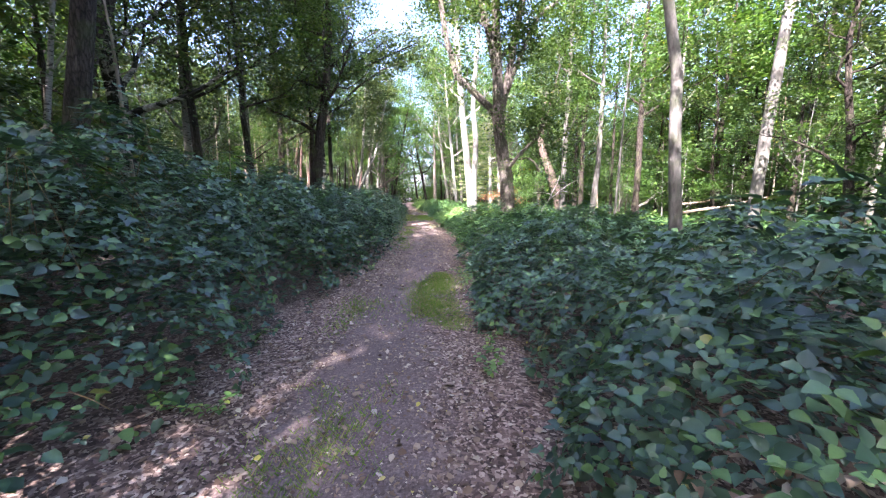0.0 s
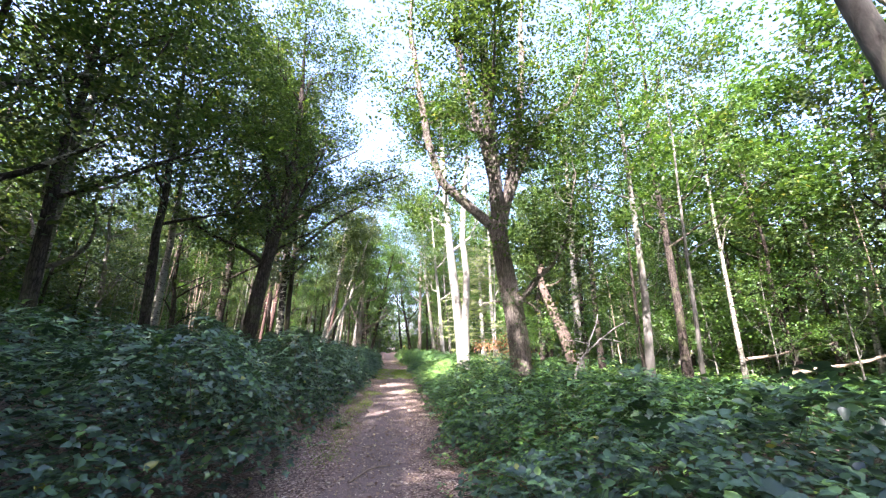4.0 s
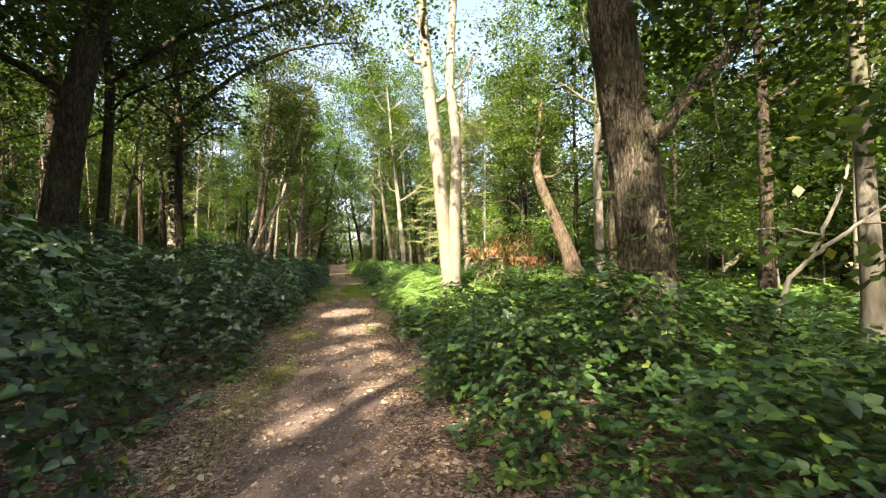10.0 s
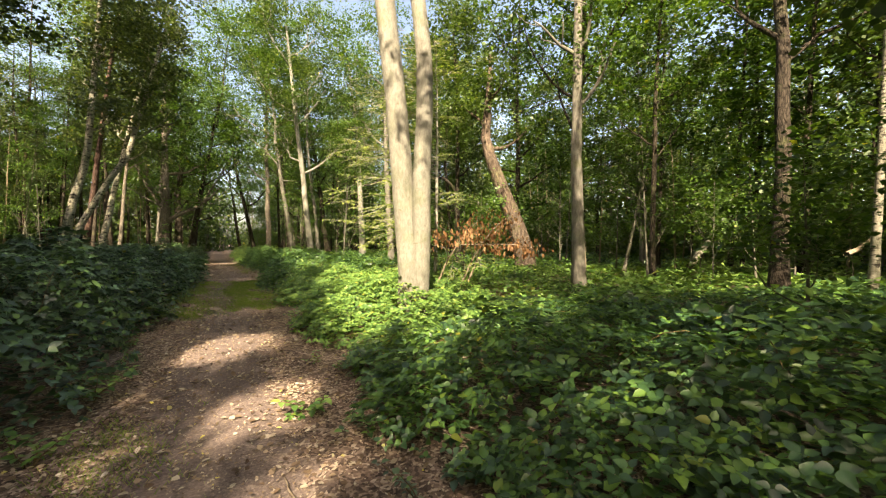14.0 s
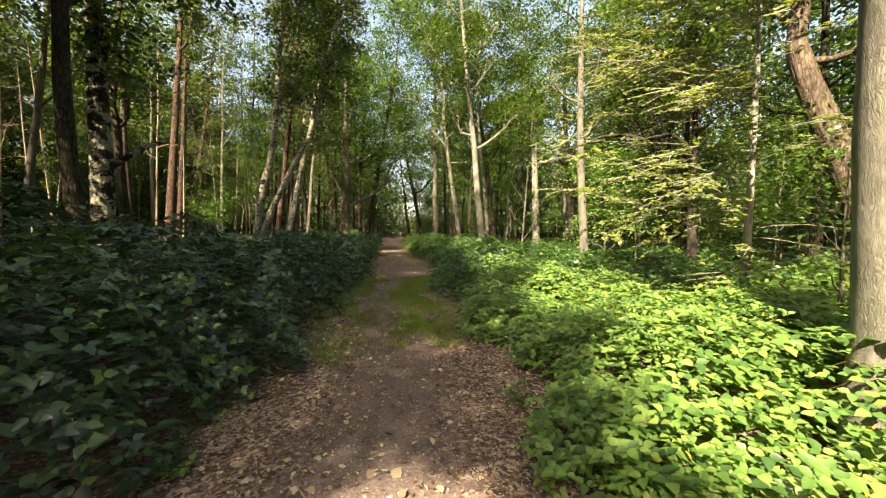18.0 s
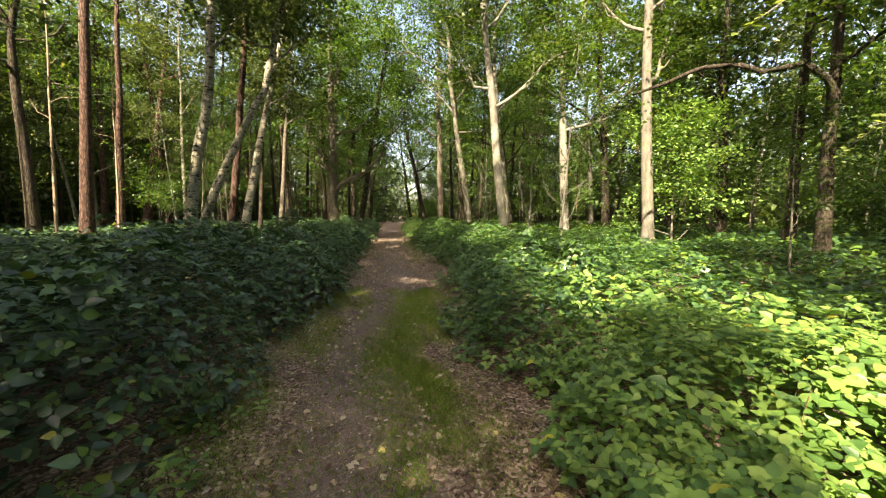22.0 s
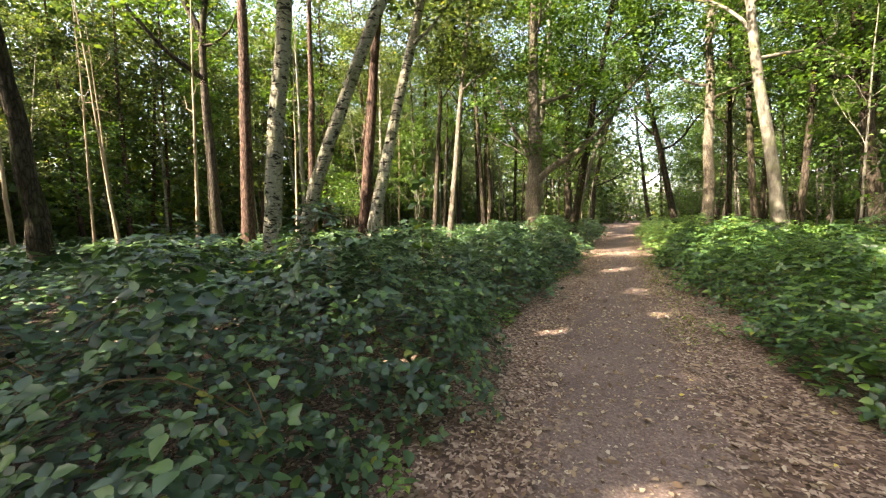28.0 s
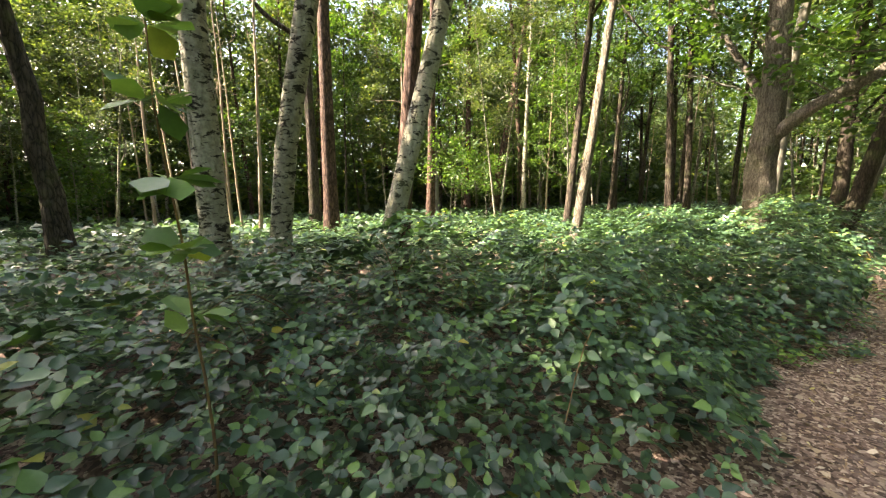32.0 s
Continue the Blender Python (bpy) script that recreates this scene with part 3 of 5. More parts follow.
DEADOAK_LIMBS = [
    ([(0.15, 0, 2.7), (0.85, -0.1, 3.3), (1.87, -0.1, 3.8), (2.72, 0, 4.5), (3.3, 0.1, 5.3)], 0.17, 0.05, True),
    ([(0.2, 0, 3.3), (-0.5, 0.2, 4.6), (-1.3, 0.2, 6.0), (-1.8, 0.3, 8.0)], 0.12, 0.04, True)]
ash = dict(bark=GREY_BARK, leaf=BRIGHT_LEAF, size=0.11, spread=0.65, sub=4)
birch = dict(name="birch_tree", bark=BIRCH_BARK, leaf=BIRCH_LEAF, size=0.13, first=0.4, count=9, reach=2.2, sides=10, top=0.3)
pine = dict(name="pine_tree", bark=PINE_BARK, leaf=BIRCH_LEAF, leaves=2600, height=16, first=0.55, count=9, reach=2.2, size=0.18)
HEROES = [
    dict(seed=1, name="oak_tree", label="old oak tree with rough brown bark and forking crooked limbs", x=3.62, y=17.25, height=10.5, r0=0.288, bark=OAK_BARK, leaf=OAK_LEAF, leaves=46000, size=0.105, sides=16, sub=5, top=0.35, extra=OAK_LIMBS, first=0.62, count=5, reach=3.2, spread=0.6, rough=0.07, flare=0.25, gap=-0.8, stay=0.28,
         line=[(-0.01, 0, 0.9), (-0.05, 0.01, 1.7), (-0.165, 0.03, 2.7), (-0.32, 0.02, 3.4), (-0.42, 0.0, 4.0), (-0.5, -0.1, 5.0), (-0.8, -0.1, 10.5)]),
    dict(seed=2, name="beech_tree", label="pale smooth-barked twin-stemmed tree standing in sunlight", x=2.75, y=23.95, height=13, r0=0.222, bark=PALE_BARK, leaf=BRIGHT_LEAF, leaves=22000, size=0.12, sides=14, first=0.42, count=9, reach=2.6, top=0.4, rough=0.05, flare=0.2, spread=0.6, gap=-0.1, stay=0.08,
         line=[(0.1, 0.04, 0.4), (0.08, 0.04, 1.1), (-0.02, 0.02, 2.2), (-0.16, -0.08, 3.4), (-0.25, -0.12, 4.3), (-0.38, -0.15, 5.2), (-0.52, -0.15, 6.5), (-1.0, -0.1, 13)],
         extra=[([(0.2, -0.02, -0.1), (0.23, -0.08, 0.7), (0.22, -0.18, 1.6), (0.19, -0.26, 2.5), (0.26, -0.25, 3.7), (0.27, -0.22, 4.6), (0.19, -0.2, 5.4), (0.1, -0.1, 6.2), (0.2, 0, 8), (0.4, 0.1, 10.5)], 0.18, 0.11, False)]),
    dict(seed=3, name="oak_tree", label="dark leaning oak tree with a low crooked limb", x=-4.9, y=22.3, height=15.5, r0=0.30, bark=DARK_BARK, leaf=OAK_LEAF, leaves=40000, size=0.115, sides=12, first=0.36, count=12, reach=4.2, extra=LTREE_LIMBS, spread=0.75, sub=5, stay=0.12,
         line=[(-0.6, 0, 0.3), (-0.42, 0, 1.9), (-0.18, 0, 4.2), (0.27, 0, 6.6), (0.56, 0, 9.7), (0.3, 0, 15.5)]),
    dict(seed=4, name="ash_tree", label="slim straight tree with smooth grey bark", x=5.81, y=10.55, height=13, r0=0.13, leaves=10000, line=[(0.05, 0, 0.4), (-0.18, 0, 2.6), (-0.25, 0, 4.0), (-0.58, 0, 5.5), (-0.78, 0, 6.5), (-1.2, 0, 13)], first=0.5, count=8, reach=2.6, sides=10, top=0.4, **ash),
    dict(seed=5, name="ash_tree", label="slim grey-barked tree leaning slightly outward", x=9.5, y=12.8, height=13, r0=0.16, leaves=10000, line=[(-0.1, 0, 0.5), (0.01, 0, 3.1), (0.2, 0, 5.8), (0.4, 0, 8.8), (0.6, 0, 13)], first=0.45, count=8, reach=2.8, sides=10, top=0.4, **ash),
    dict(seed=6, name="ash_tree", label="thin dark upright tree among brambles", x=6.95, y=17.4, height=12, r0=0.12, leaves=9000, line=[(0, 0, 1), (0.25, 0.2, 3.0), (0.3, 0.3, 6), (0.2, 0.3, 12)], first=0.4, count=9, reach=2.5, sides=10, **ash),
    dict(seed=7, name="ash_sapling", label="thin straight grey sapling in the brambles", x=7.0, y=15.67, height=8.5, r0=0.055, leaves=2600, lean=(0.02, 0), first=0.4, count=7, reach=2.2, sides=8, **ash),
    dict(seed=8, name="leaning_trunk", label="broken pale brown trunk leaning among the bushes", x=9.9, y=29.6, height=9, r0=0.42, bark=BROWN_BARK, leaf=OAK_LEAF, leaves=2600, size=0.15, line=[(0, 0, 0.8), (-0.27, 0, 1.7), (-1.1, 0.4, 4.1), (-1.5, 0.6, 5.4), (-1.3, 0.7, 7), (-1.1, 0.8, 9)], first=0.5, count=4, reach=2.0, sides=10),
    dict(seed=9, name="ash_tree", label="slim straight grey-barked tree in the bushes", x=8.55, y=25.5, height=13, r0=0.19, leaves=9000, line=[(0, 0, 1), (0.1, 0.2, 4), (0.3, 0.3, 13)], first=0.42, count=9, reach=2.5, sides=10, top=0.4, **ash),
    dict(seed=10, name="beech_tree", label="pale sunlit slender tree beside the path", x=2.95, y=40.9, height=14, r0=0.19, bark=PALE_BARK, leaf=OAK_LEAF, leaves=15000, size=0.13, line=[(0.04, 0, 1.2), (-0.23, 0, 3.65), (-0.38, 0, 5.74), (-0.65, 0, 7.9), (-1.2, 0, 14)], first=0.38, count=10, reach=5.0, sides=10, top=0.3, spread=0.65),
    dict(seed=11, name="beech_tree", label="sunlit pale tree with a forked trunk", x=7.35, y=46, height=15, r0=0.24, bark=PALE_BARK, leaf=OAK_LEAF, leaves=7000, size=0.17, line=[(-0.03, 0, 1.1), (-0.22, 0, 5.9), (-0.37, 0, 9.3), (-1.0, 0, 15)], first=0.38, count=10, reach=3.2, sides=10, top=0.3, spread=0.65,
         extra=[([(-0.3, 0, 8), (0.3, 0, 9.4), (0.7, 0, 11), (0.9, 0, 13)], 0.13, 0.04, True)]),
    dict(seed=12, name="ash_tree", label="straight smooth grey trunk beside a leafy bush", x=6.9, y=37.7, height=14, r0=0.18, leaves=9500, line=[(0.02, 0, 1.2), (-0.15, 0, 3.7), (-0.24, 0, 6.2), (-0.3, 0, 14)], first=0.38, count=9, reach=3.0, sides=10, top=0.35, **ash),
    dict(seed=13, **dict(birch, bark=OLD_BIRCH_BARK), label="white birch tree with black bark scars", x=-6.36, y=36.6, height=13, r0=0.155, leaves=9000, line=[(-0.05, 0, 0.6), (0.02, 0, 1.3), (0.26, 0, 2.8), (0.6, 0, 4.0), (0.75, 0, 4.9), (1.3, 0.2, 13)]),
    dict(seed=14, **dict(birch, bark=OLD_BIRCH_BARK), label="leaning white birch tree with black bark scars", x=-6.38, y=37.3, height=13, r0=0.135, leaves=9000, line=[(-0.15, 0, 0.8), (0.06, 0, 1.5), (0.54, 0.2, 2.7), (1.12, 0.4, 4.0), (1.59, 0.5, 4.7), (3.4, 1.2, 13)]),
    dict(seed=24, **dict(birch, bark=OLD_BIRCH_BARK), label="rough dark birch stem leaning beside another birch", x=-6.0, y=38.3, height=12, r0=0.14, leaves=7000, lean=(0.12, 0.25)),
    dict(seed=15, name="oak_tree", label="mossy crooked oak tree with a long low limb", x=-5.65, y=48.4, height=14, r0=0.35, bark=OAK_BARK, leaf=BRIGHT_LEAF, leaves=10000, size=0.15, shape=LOBED, first=0.4, count=8, reach=3.6, sides=12, extra=DEADOAK_LIMBS, spread=0.65, rough=0.1,
         line=[(0.1, 0, 1.1), (0.0, 0, 2.8), (0.2, 0, 3.5), (0.16, 0, 5.8), (0.2, 0, 14)]),
    dict(seed=16, label="straight red-brown pine tree leaning slightly", x=-11.4, y=39.1, r0=0.2, lean=(0.1, 0), **pine),
    dict(seed=17, label="tall red-brown pine tree, bare below", x=-13.7, y=43.3, r0=0.17, lean=(0.06, 0), **pine),
    dict(seed=18, label="red-brown pine tree behind the birches", x=-6.6, y=38.9, r0=0.13, lean=(0.09, 0.05), **pine),
    dict(seed=20, label="straight red-brown pine tree with a bare trunk", x=-18.4, y=48.1, r0=0.2, lean=(0.02, 0.02), **pine),
    dict(seed=21, label="leaning red-brown pine tree with a bare trunk", x=-16.3, y=48.2, r0=0.22, lean=(0.05, 0.18), **pine),
    dict(seed=22, name="ash_tree", label="slim forked grey tree behind the brambles", x=-16.2, y=45, height=11, r0=0.15, leaves=4000, crook=0.04, first=0.25, count=8, reach=3.0, sides=8, **ash),
    dict(seed=23, label="thin dark-barked birch tree leaning towards the path", x=-7.9, y=44, height=12, r0=0.10, leaves=8000, lean=(0.03, 0.1), **dict(birch, bark=DARK_BARK)),
    dict(seed=25, label="thin grey-brown birch tree leaning towards the path", x=-6.4, y=42.5, height=12, r0=0.10, leaves=8000, lean=(0.05, 0.15), **dict(birch, bark=OAK_BARK)),
    dict(seed=19, name="birch_tree", label="old birch tree with a rough black-scarred trunk", x=-7.6, y=31.4, height=12, r0=0.25, bark=SCARRED_BIRCH_BARK, leaf=BIRCH_LEAF, leaves=4500, size=0.14, first=0.35, count=8, reach=2.6, sides=14, rough=0.14, top=0.35,
         extra=[([(0, 0, 2.4), (0.3, 0.5, 2.9), (0.5, 1.0, 3.3), (0.6, 1.4, 3.45)], 0.09, 0.04, False)]),
    dict(seed=26, name="oak_tree", label="dark crooked tree with twisted upper limbs", x=-9.5, y=34.45, height=9, r0=0.17, bark=DARK_BARK, leaf=OAK_LEAF, leaves=3500, size=0.15, crook=0.10, first=0.4, count=7, reach=2.4, sides=10, rough=0.12),
    dict(seed=67, name="oak_tree", label="dark-barked tree with a high fork and a long bare limb", x=-13.0, y=39.0, height=12, r0=0.18, bark=DARK_BARK, leaf=BRIGHT_LEAF, leaves=9000, size=0.13, first=0.55, count=8, reach=3.2, sides=10, spread=0.7, rough=0.08,
         line=[(0.05, 0, 1.2), (0.0, 0.05, 3.0), (-0.1, 0.05, 5.0), (-0.1, 0.1, 7.0), (0.5, 0.2, 9.0), (0.9, 0.3, 12)],
         extra=[([(-0.1, 0.1, 6.8), (-0.5, -0.2, 8.0), (-0.6, -0.6, 9.6), (-0.9, -0.8, 11.2)], 0.11, 0.04, True), ([(-0.1, 0, 5.5), (-0.2, -0.9, 6.0), (-0.3, -1.8, 7.0), (-0.4, -2.5, 8.6)], 0.08, 0.03, False)]),
    dict(seed=27, name="birch_tree", label="slim grey tree on the bank behind an old birch", x=-10.1, y=31.85, height=13, r0=0.10, bark=GREY_BARK, leaf=BIRCH_LEAF, leaves=8000, size=0.13, lean=(0.12, 0.02), first=0.3, count=11, reach=3.0, sides=10, spread=0.7),
    dict(seed=28, name="birch_tree", label="gnarled old birch tree on the bank", x=-8.2, y=14.0, height=11, r0=0.3, bark=SCARRED_BIRCH_BARK, leaf=BIRCH_LEAF, leaves=8000, size=0.12, crook=0.08, first=0.25, count=11, reach=3.6, sides=12, rough=0.14, spread=0.65),
    dict(seed=30, name="oak_tree", label="dark tree with a long bare horizontal branch", x=9.9, y=35.2, height=12, r0=0.17, bark=DARK_BARK, leaf=OAK_LEAF, leaves=7000, size=0.15, shape=LOBED, first=0.4, count=9, reach=3.2, sides=10, spread=0.65,
         extra=[([(-0.1, 0, 3.6), (-0.6, -0.4, 4.3), (-1.2, -0.4, 4.7), (-2.2, -0.4, 4.5), (-2.8, -0.4, 4.66), (-3.7, -0.4, 4.58), (-4.4, -0.4, 4.27), (-5.2, -0.4, 4.0)], 0.09, 0.03, False)]),
    dict(seed=31, name="ash_tree", label="bare curved tree arching over the path", x=-5.0, y=54, height=13, r0=0.15, leaves=3500, line=[(0, 0, 1), (0.8, 0, 4.6), (2.86, 0, 8.5), (3.87, 0, 10.6), (4.2, 0, 13)], first=0.55, count=6, reach=2.5, sides=8, **ash),
    dict(seed=32, name="hazel_bush", label="yellow-green leafy bush in the sunlight", x=5.3, y=26.4, height=2.4, r0=0.03, bark=GREY_BARK, leaf=BRAMBLE_LIGHT, leaves=2600, size=0.09, first=0.05, count=14, reach=1.3, spread=0.3, sides=6),
    dict(seed=33, name="hawthorn_bush", label="yellow-green leafy bush beside a grey trunk", x=8.3, y=38.6, height=4.2, r0=0.04, bark=GREY_BARK, leaf=BRAMBLE_LIGHT, leaves=6500, size=0.12, first=0.05, count=14, reach=2.2, spread=0.45, sides=6),
    dict(seed=34, name="oak_tree", label="dark spreading oak tree shading the path", x=-9.5, y=6.5, height=14, r0=0.26, bark=DARK_BARK, leaf=OAK_LEAF, leaves=9000, size=0.16, first=0.2, count=14, reach=4.2, spread=0.8, sides=10, crook=0.05),
    dict(seed=35, name="oak_tree", label="dark spreading oak tree on the bank", x=-9.8, y=11.0, height=14, r0=0.24, bark=DARK_BARK, leaf=OAK_LEAF, leaves=9000, size=0.16, first=0.2, count=14, reach=4.0, spread=0.8, sides=10, crook=0.05),
    dict(seed=36, name="oak_tree", label="tall dark oak tree behind the path", x=-6.0, y=0.5, height=14, r0=0.24, bark=DARK_BARK, leaf=OAK_LEAF, leaves=12000, size=0.16, first=0.25, count=14, reach=4.2, spread=0.8, sides=10, crook=0.05),
    dict(seed=37, name="birch_tree", label="grey birch tree with a drooping crown", x=-8.6, y=17.5, height=13, r0=0.18, bark=BIRCH_BARK, leaf=BIRCH_LEAF, leaves=10000, size=0.13, first=0.2, count=14, reach=3.4, spread=0.7, sides=10),
    dict(seed=38, name="oak_tree", label="oak tree with limbs reaching over the path", x=-6.3, y=57.5, height=16, r0=0.24, bark=DARK_BARK, leaf=BRIGHT_LEAF, leaves=10000, size=0.16, first=0.25, count=13, reach=4.4, spread=0.8, sides=8, crook=0.05),
    dict(seed=39, name="oak_tree", label="oak tree with limbs reaching over the path", x=0.8, y=52.5, height=19, r0=0.24, bark=OAK_BARK, leaf=BRIGHT_LEAF, leaves=14000, size=0.16, first=0.3, count=13, reach=4.4, spread=0.8, sides=8, crook=0.06),
    dict(seed=40, name="oak_tree", label="crooked oak tree leaning towards the path", x=5.6, y=51.0, height=17, r0=0.24, bark=DARK_BARK, leaf=BRIGHT_LEAF, leaves=9500, size=0.16, lean=(-0.12, 0), first=0.25, count=13, reach=4.2, spread=0.8, sides=8, crook=0.06),
    dict(seed=41, name="oak_tree", label="oak tree standing close to the path", x=-7.2, y=62, height=17, r0=0.24, bark=DARK_BARK, leaf=BRIGHT_LEAF, leaves=9000, size=0.18, first=0.25, count=13, reach=4.6, spread=0.8, sides=8, crook=0.05),
    dict(seed=42, name="oak_tree", label="tall leafy oak tree on the bank", x=-9.0, y=27.0, height=17, r0=0.22, bark=DARK_BARK, leaf=OAK_LEAF, leaves=15000, size=0.16, first=0.25, count=13, reach=3.6, spread=0.75, sides=8, crook=0.05),
    dict(seed=43, name="oak_tree", label="bushy dark oak tree on the bank", x=-6.6, y=25.6, height=16, r0=0.16, bark=DARK_BARK, leaf=BIRCH_LEAF, leaves=27000, size=0.15, first=0.3, count=13, reach=3.8, spread=0.7, sides=8, crook=0.05, extra=[([(0.1, 0, 6.0), (1.8, 0.4, 7.8), (3.6, 0.8, 9.0), (5.2, 1.0, 9.8), (6.4, 1.2, 10.4)], 0.09, 0.03, True)]),
    dict(seed=44, name="birch_tree", label="leafy birch tree on the bank", x=-8.3, y=21.6, height=16, r0=0.14, bark=BIRCH_BARK, leaf=BIRCH_LEAF, leaves=15000, size=0.14, first=0.3, count=13, reach=3.0, spread=0.7, sides=8),
    dict(seed=45, name="oak_tree", label="bushy dark oak tree above the brambles", x=-6.4, y=29.4, height=16.5, r0=0.16, bark=DARK_BARK, leaf=BIRCH_LEAF, leaves=27000, size=0.15, first=0.3, count=13, reach=3.8, spread=0.7, sides=8, crook=0.05, extra=[([(0.1, 0, 6.5), (1.8, 0.6, 8.6), (3.6, 1.2, 10.0), (5.2, 1.8, 10.8), (6.6, 2.2, 11.2)], 0.09, 0.03, True), ([(0.1, 0, 8.5), (1.8, 1.4, 10.5), (3.6, 2.4, 12.3), (5.4, 3.0, 13.4)], 0.08, 0.03, True)]),
    dict(seed=46, name="oak_tree", label="crooked oak tree arching over the path", x=-4.8, y=51.5, height=18, r0=0.2, bark=DARK_BARK, leaf=BRIGHT_LEAF, leaves=12500, size=0.16, lean=(0.16, 0), first=0.3, count=13, reach=4.4, spread=0.85, sides=8, crook=0.06),
    dict(seed=47, name="oak_tree", label="slender oak tree arching over the path", x=-0.2, y=57, height=16, r0=0.2, bark=DARK_BARK, leaf=BRIGHT_LEAF, leaves=9500, size=0.17, lean=(-0.15, 0), first=0.3, count=13, reach=4.4, spread=0.85, sides=8, crook=0.06),
    dict(seed=48, name="oak_tree", label="oak tree closing over the far path", x=-7.0, y=70, height=17, r0=0.22, bark=DARK_BARK, leaf=BRIGHT_LEAF, leaves=9000, size=0.2, lean=(0.12, 0), first=0.25, count=13, reach=4.8, spread=0.9, sides=8, crook=0.06),
    dict(seed=49, name="oak_tree", label="oak tree closing over the far path", x=-2.2, y=74, height=17, r0=0.22, bark=DARK_BARK, leaf=BRIGHT_LEAF, leaves=9000, size=0.2, lean=(-0.12, 0), first=0.25, count=13, reach=4.8, spread=0.9, sides=8, crook=0.06),
    dict(seed=50, name="oak_tree", label="tall oak tree spreading over the path", x=2.6, y=48.5, height=17, r0=0.2, bark=GREY_BARK, leaf=BRIGHT_LEAF, leaves=12000, size=0.15, lean=(-0.12, 0), first=0.35, count=14, reach=5.6, spread=0.85, sides=8, crook=0.05),
    dict(seed=53, name="oak_tree", label="slender grey oak tree with a wide crown", x=3.9, y=44.0, height=17, r0=0.13, bark=GREY_BARK, leaf=BRIGHT_LEAF, leaves=11000, size=0.15, lean=(-0.06, 0), first=0.36, count=14, reach=5.5, spread=0.8, sides=8, crook=0.05),
    dict(seed=54, name="oak_tree", label="tall dark oak tree behind the bushes", x=10.8, y=37.0, height=19, r0=0.15, bark=DARK_BARK, leaf=OAK_LEAF, leaves=9000, size=0.15, first=0.34, count=14, reach=4.2, spread=0.8, sides=8, crook=0.05),
    dict(seed=55, name="oak_tree", label="tall leafy oak tree behind the sunlit brambles", x=10.6, y=27.5, height=19, r0=0.17, bark=DARK_BARK, leaf=BRIGHT_LEAF, leaves=10000, size=0.15, first=0.25, count=15, reach=4.2, spread=0.8, sides=8, crook=0.05),
    dict(seed=56, name="oak_tree", label="tall leafy oak tree behind the sunlit brambles", x=11.2, y=22.0, height=19, r0=0.17, bark=DARK_BARK, leaf=BRIGHT_LEAF, leaves=10000, size=0.15, first=0.25, count=15, reach=4.2, spread=0.8, sides=8, crook=0.05),
    dict(seed=57, name="oak_tree", label="tall dark oak tree in the bushes", x=12.2, y=33.0, height=15, r0=0.17, bark=DARK_BARK, leaf=OAK_LEAF, leaves=9000, size=0.16, first=0.25, count=15, reach=4.4, spread=0.8, sides=8, crook=0.05),
    # four oaks out of view behind the start, added only as sun blockers
    dict(seed=58, name="oak_tree", label="unseen spreading oak tree added to shade the start of the path", x=-2.9, y=0.2, height=18, r0=0.22, bark=DARK_BARK, leaf=OAK_LEAF, leaves=6000, size=0.28, first=0.5, count=16, reach=8.0, spread=1.3, sides=8, crook=0.04),
    dict(seed=59, name="oak_tree", label="unseen spreading oak tree added to shade the start of the path", x=-3.8, y=-8.5, height=18, r0=0.22, bark=DARK_BARK, leaf=OAK_LEAF, leaves=11000, size=0.28, first=0.5, count=16, reach=8.0, spread=1.3, sides=8, crook=0.04),
    dict(seed=60, name="oak_tree", label="unseen spreading oak tree added to shade the start of the path", x=4.6, y=-5.5, height=18, r0=0.22, bark=DARK_BARK, leaf=OAK_LEAF, leaves=6000, size=0.28, first=0.5, count=16, reach=8.0, spread=1.3, sides=8, crook=0.04),
    dict(seed=61, name="oak_tree", label="unseen spreading oak tree added to shade the start of the path", x=-9.0, y=-5.5, height=18, r0=0.22, bark=DARK_BARK, leaf=OAK_LEAF, leaves=11000, size=0.28, first=0.5, count=16, reach=8.0, spread=1.3, sides=8, crook=0.04),
    # two oaks added among the bank's trees to keep sun off the path
    dict(seed=63, name="oak_tree", label="tall dark oak tree added behind the bank for shade", x=-7.6, y=16.6, height=15, r0=0.17, bark=DARK_BARK, leaf=OAK_LEAF, leaves=13000, size=0.14, first=0.3, count=14, reach=4.4, spread=0.8, sides=8, crook=0.05),
    dict(seed=64, name="oak_tree", label="tall dark oak tree added behind the bank for shade", x=-7.4, y=19.9, height=15, r0=0.16, bark=DARK_BARK, leaf=OAK_LEAF, leaves=13000, size=0.14, first=0.3, count=14, reach=4.6, spread=0.8, sides=8, crook=0.05),
    # added oak: its high crown keeps sun off the right brambles
    dict(seed=65, name="oak_tree", label="tall oak tree added to cast shade from high above the path", x=-5.4, y=9.0, height=16, r0=0.19, bark=DARK_BARK, leaf=OAK_LEAF, leaves=20000, size=0.2, lean=(0.2, 0.04), first=0.58, count=14, reach=5.5, spread=1.0, sides=8, crook=0.04, gap=0.3, stay=0.0),
    # added oak, placed so its shadow lands on the path near y 25
    dict(seed=66, name="oak_tree", label="tall leafy oak tree added on the bank to shade the path", x=-8.5, y=12.0, height=16, r0=0.17, bark=DARK_BARK, leaf=OAK_LEAF, leaves=13000, size=0.17, lean=(0.2, 0.15), first=0.5, count=14, reach=3.2, spread=0.9, sides=8, crook=0.04, gap=0.0, stay=0.0),
]


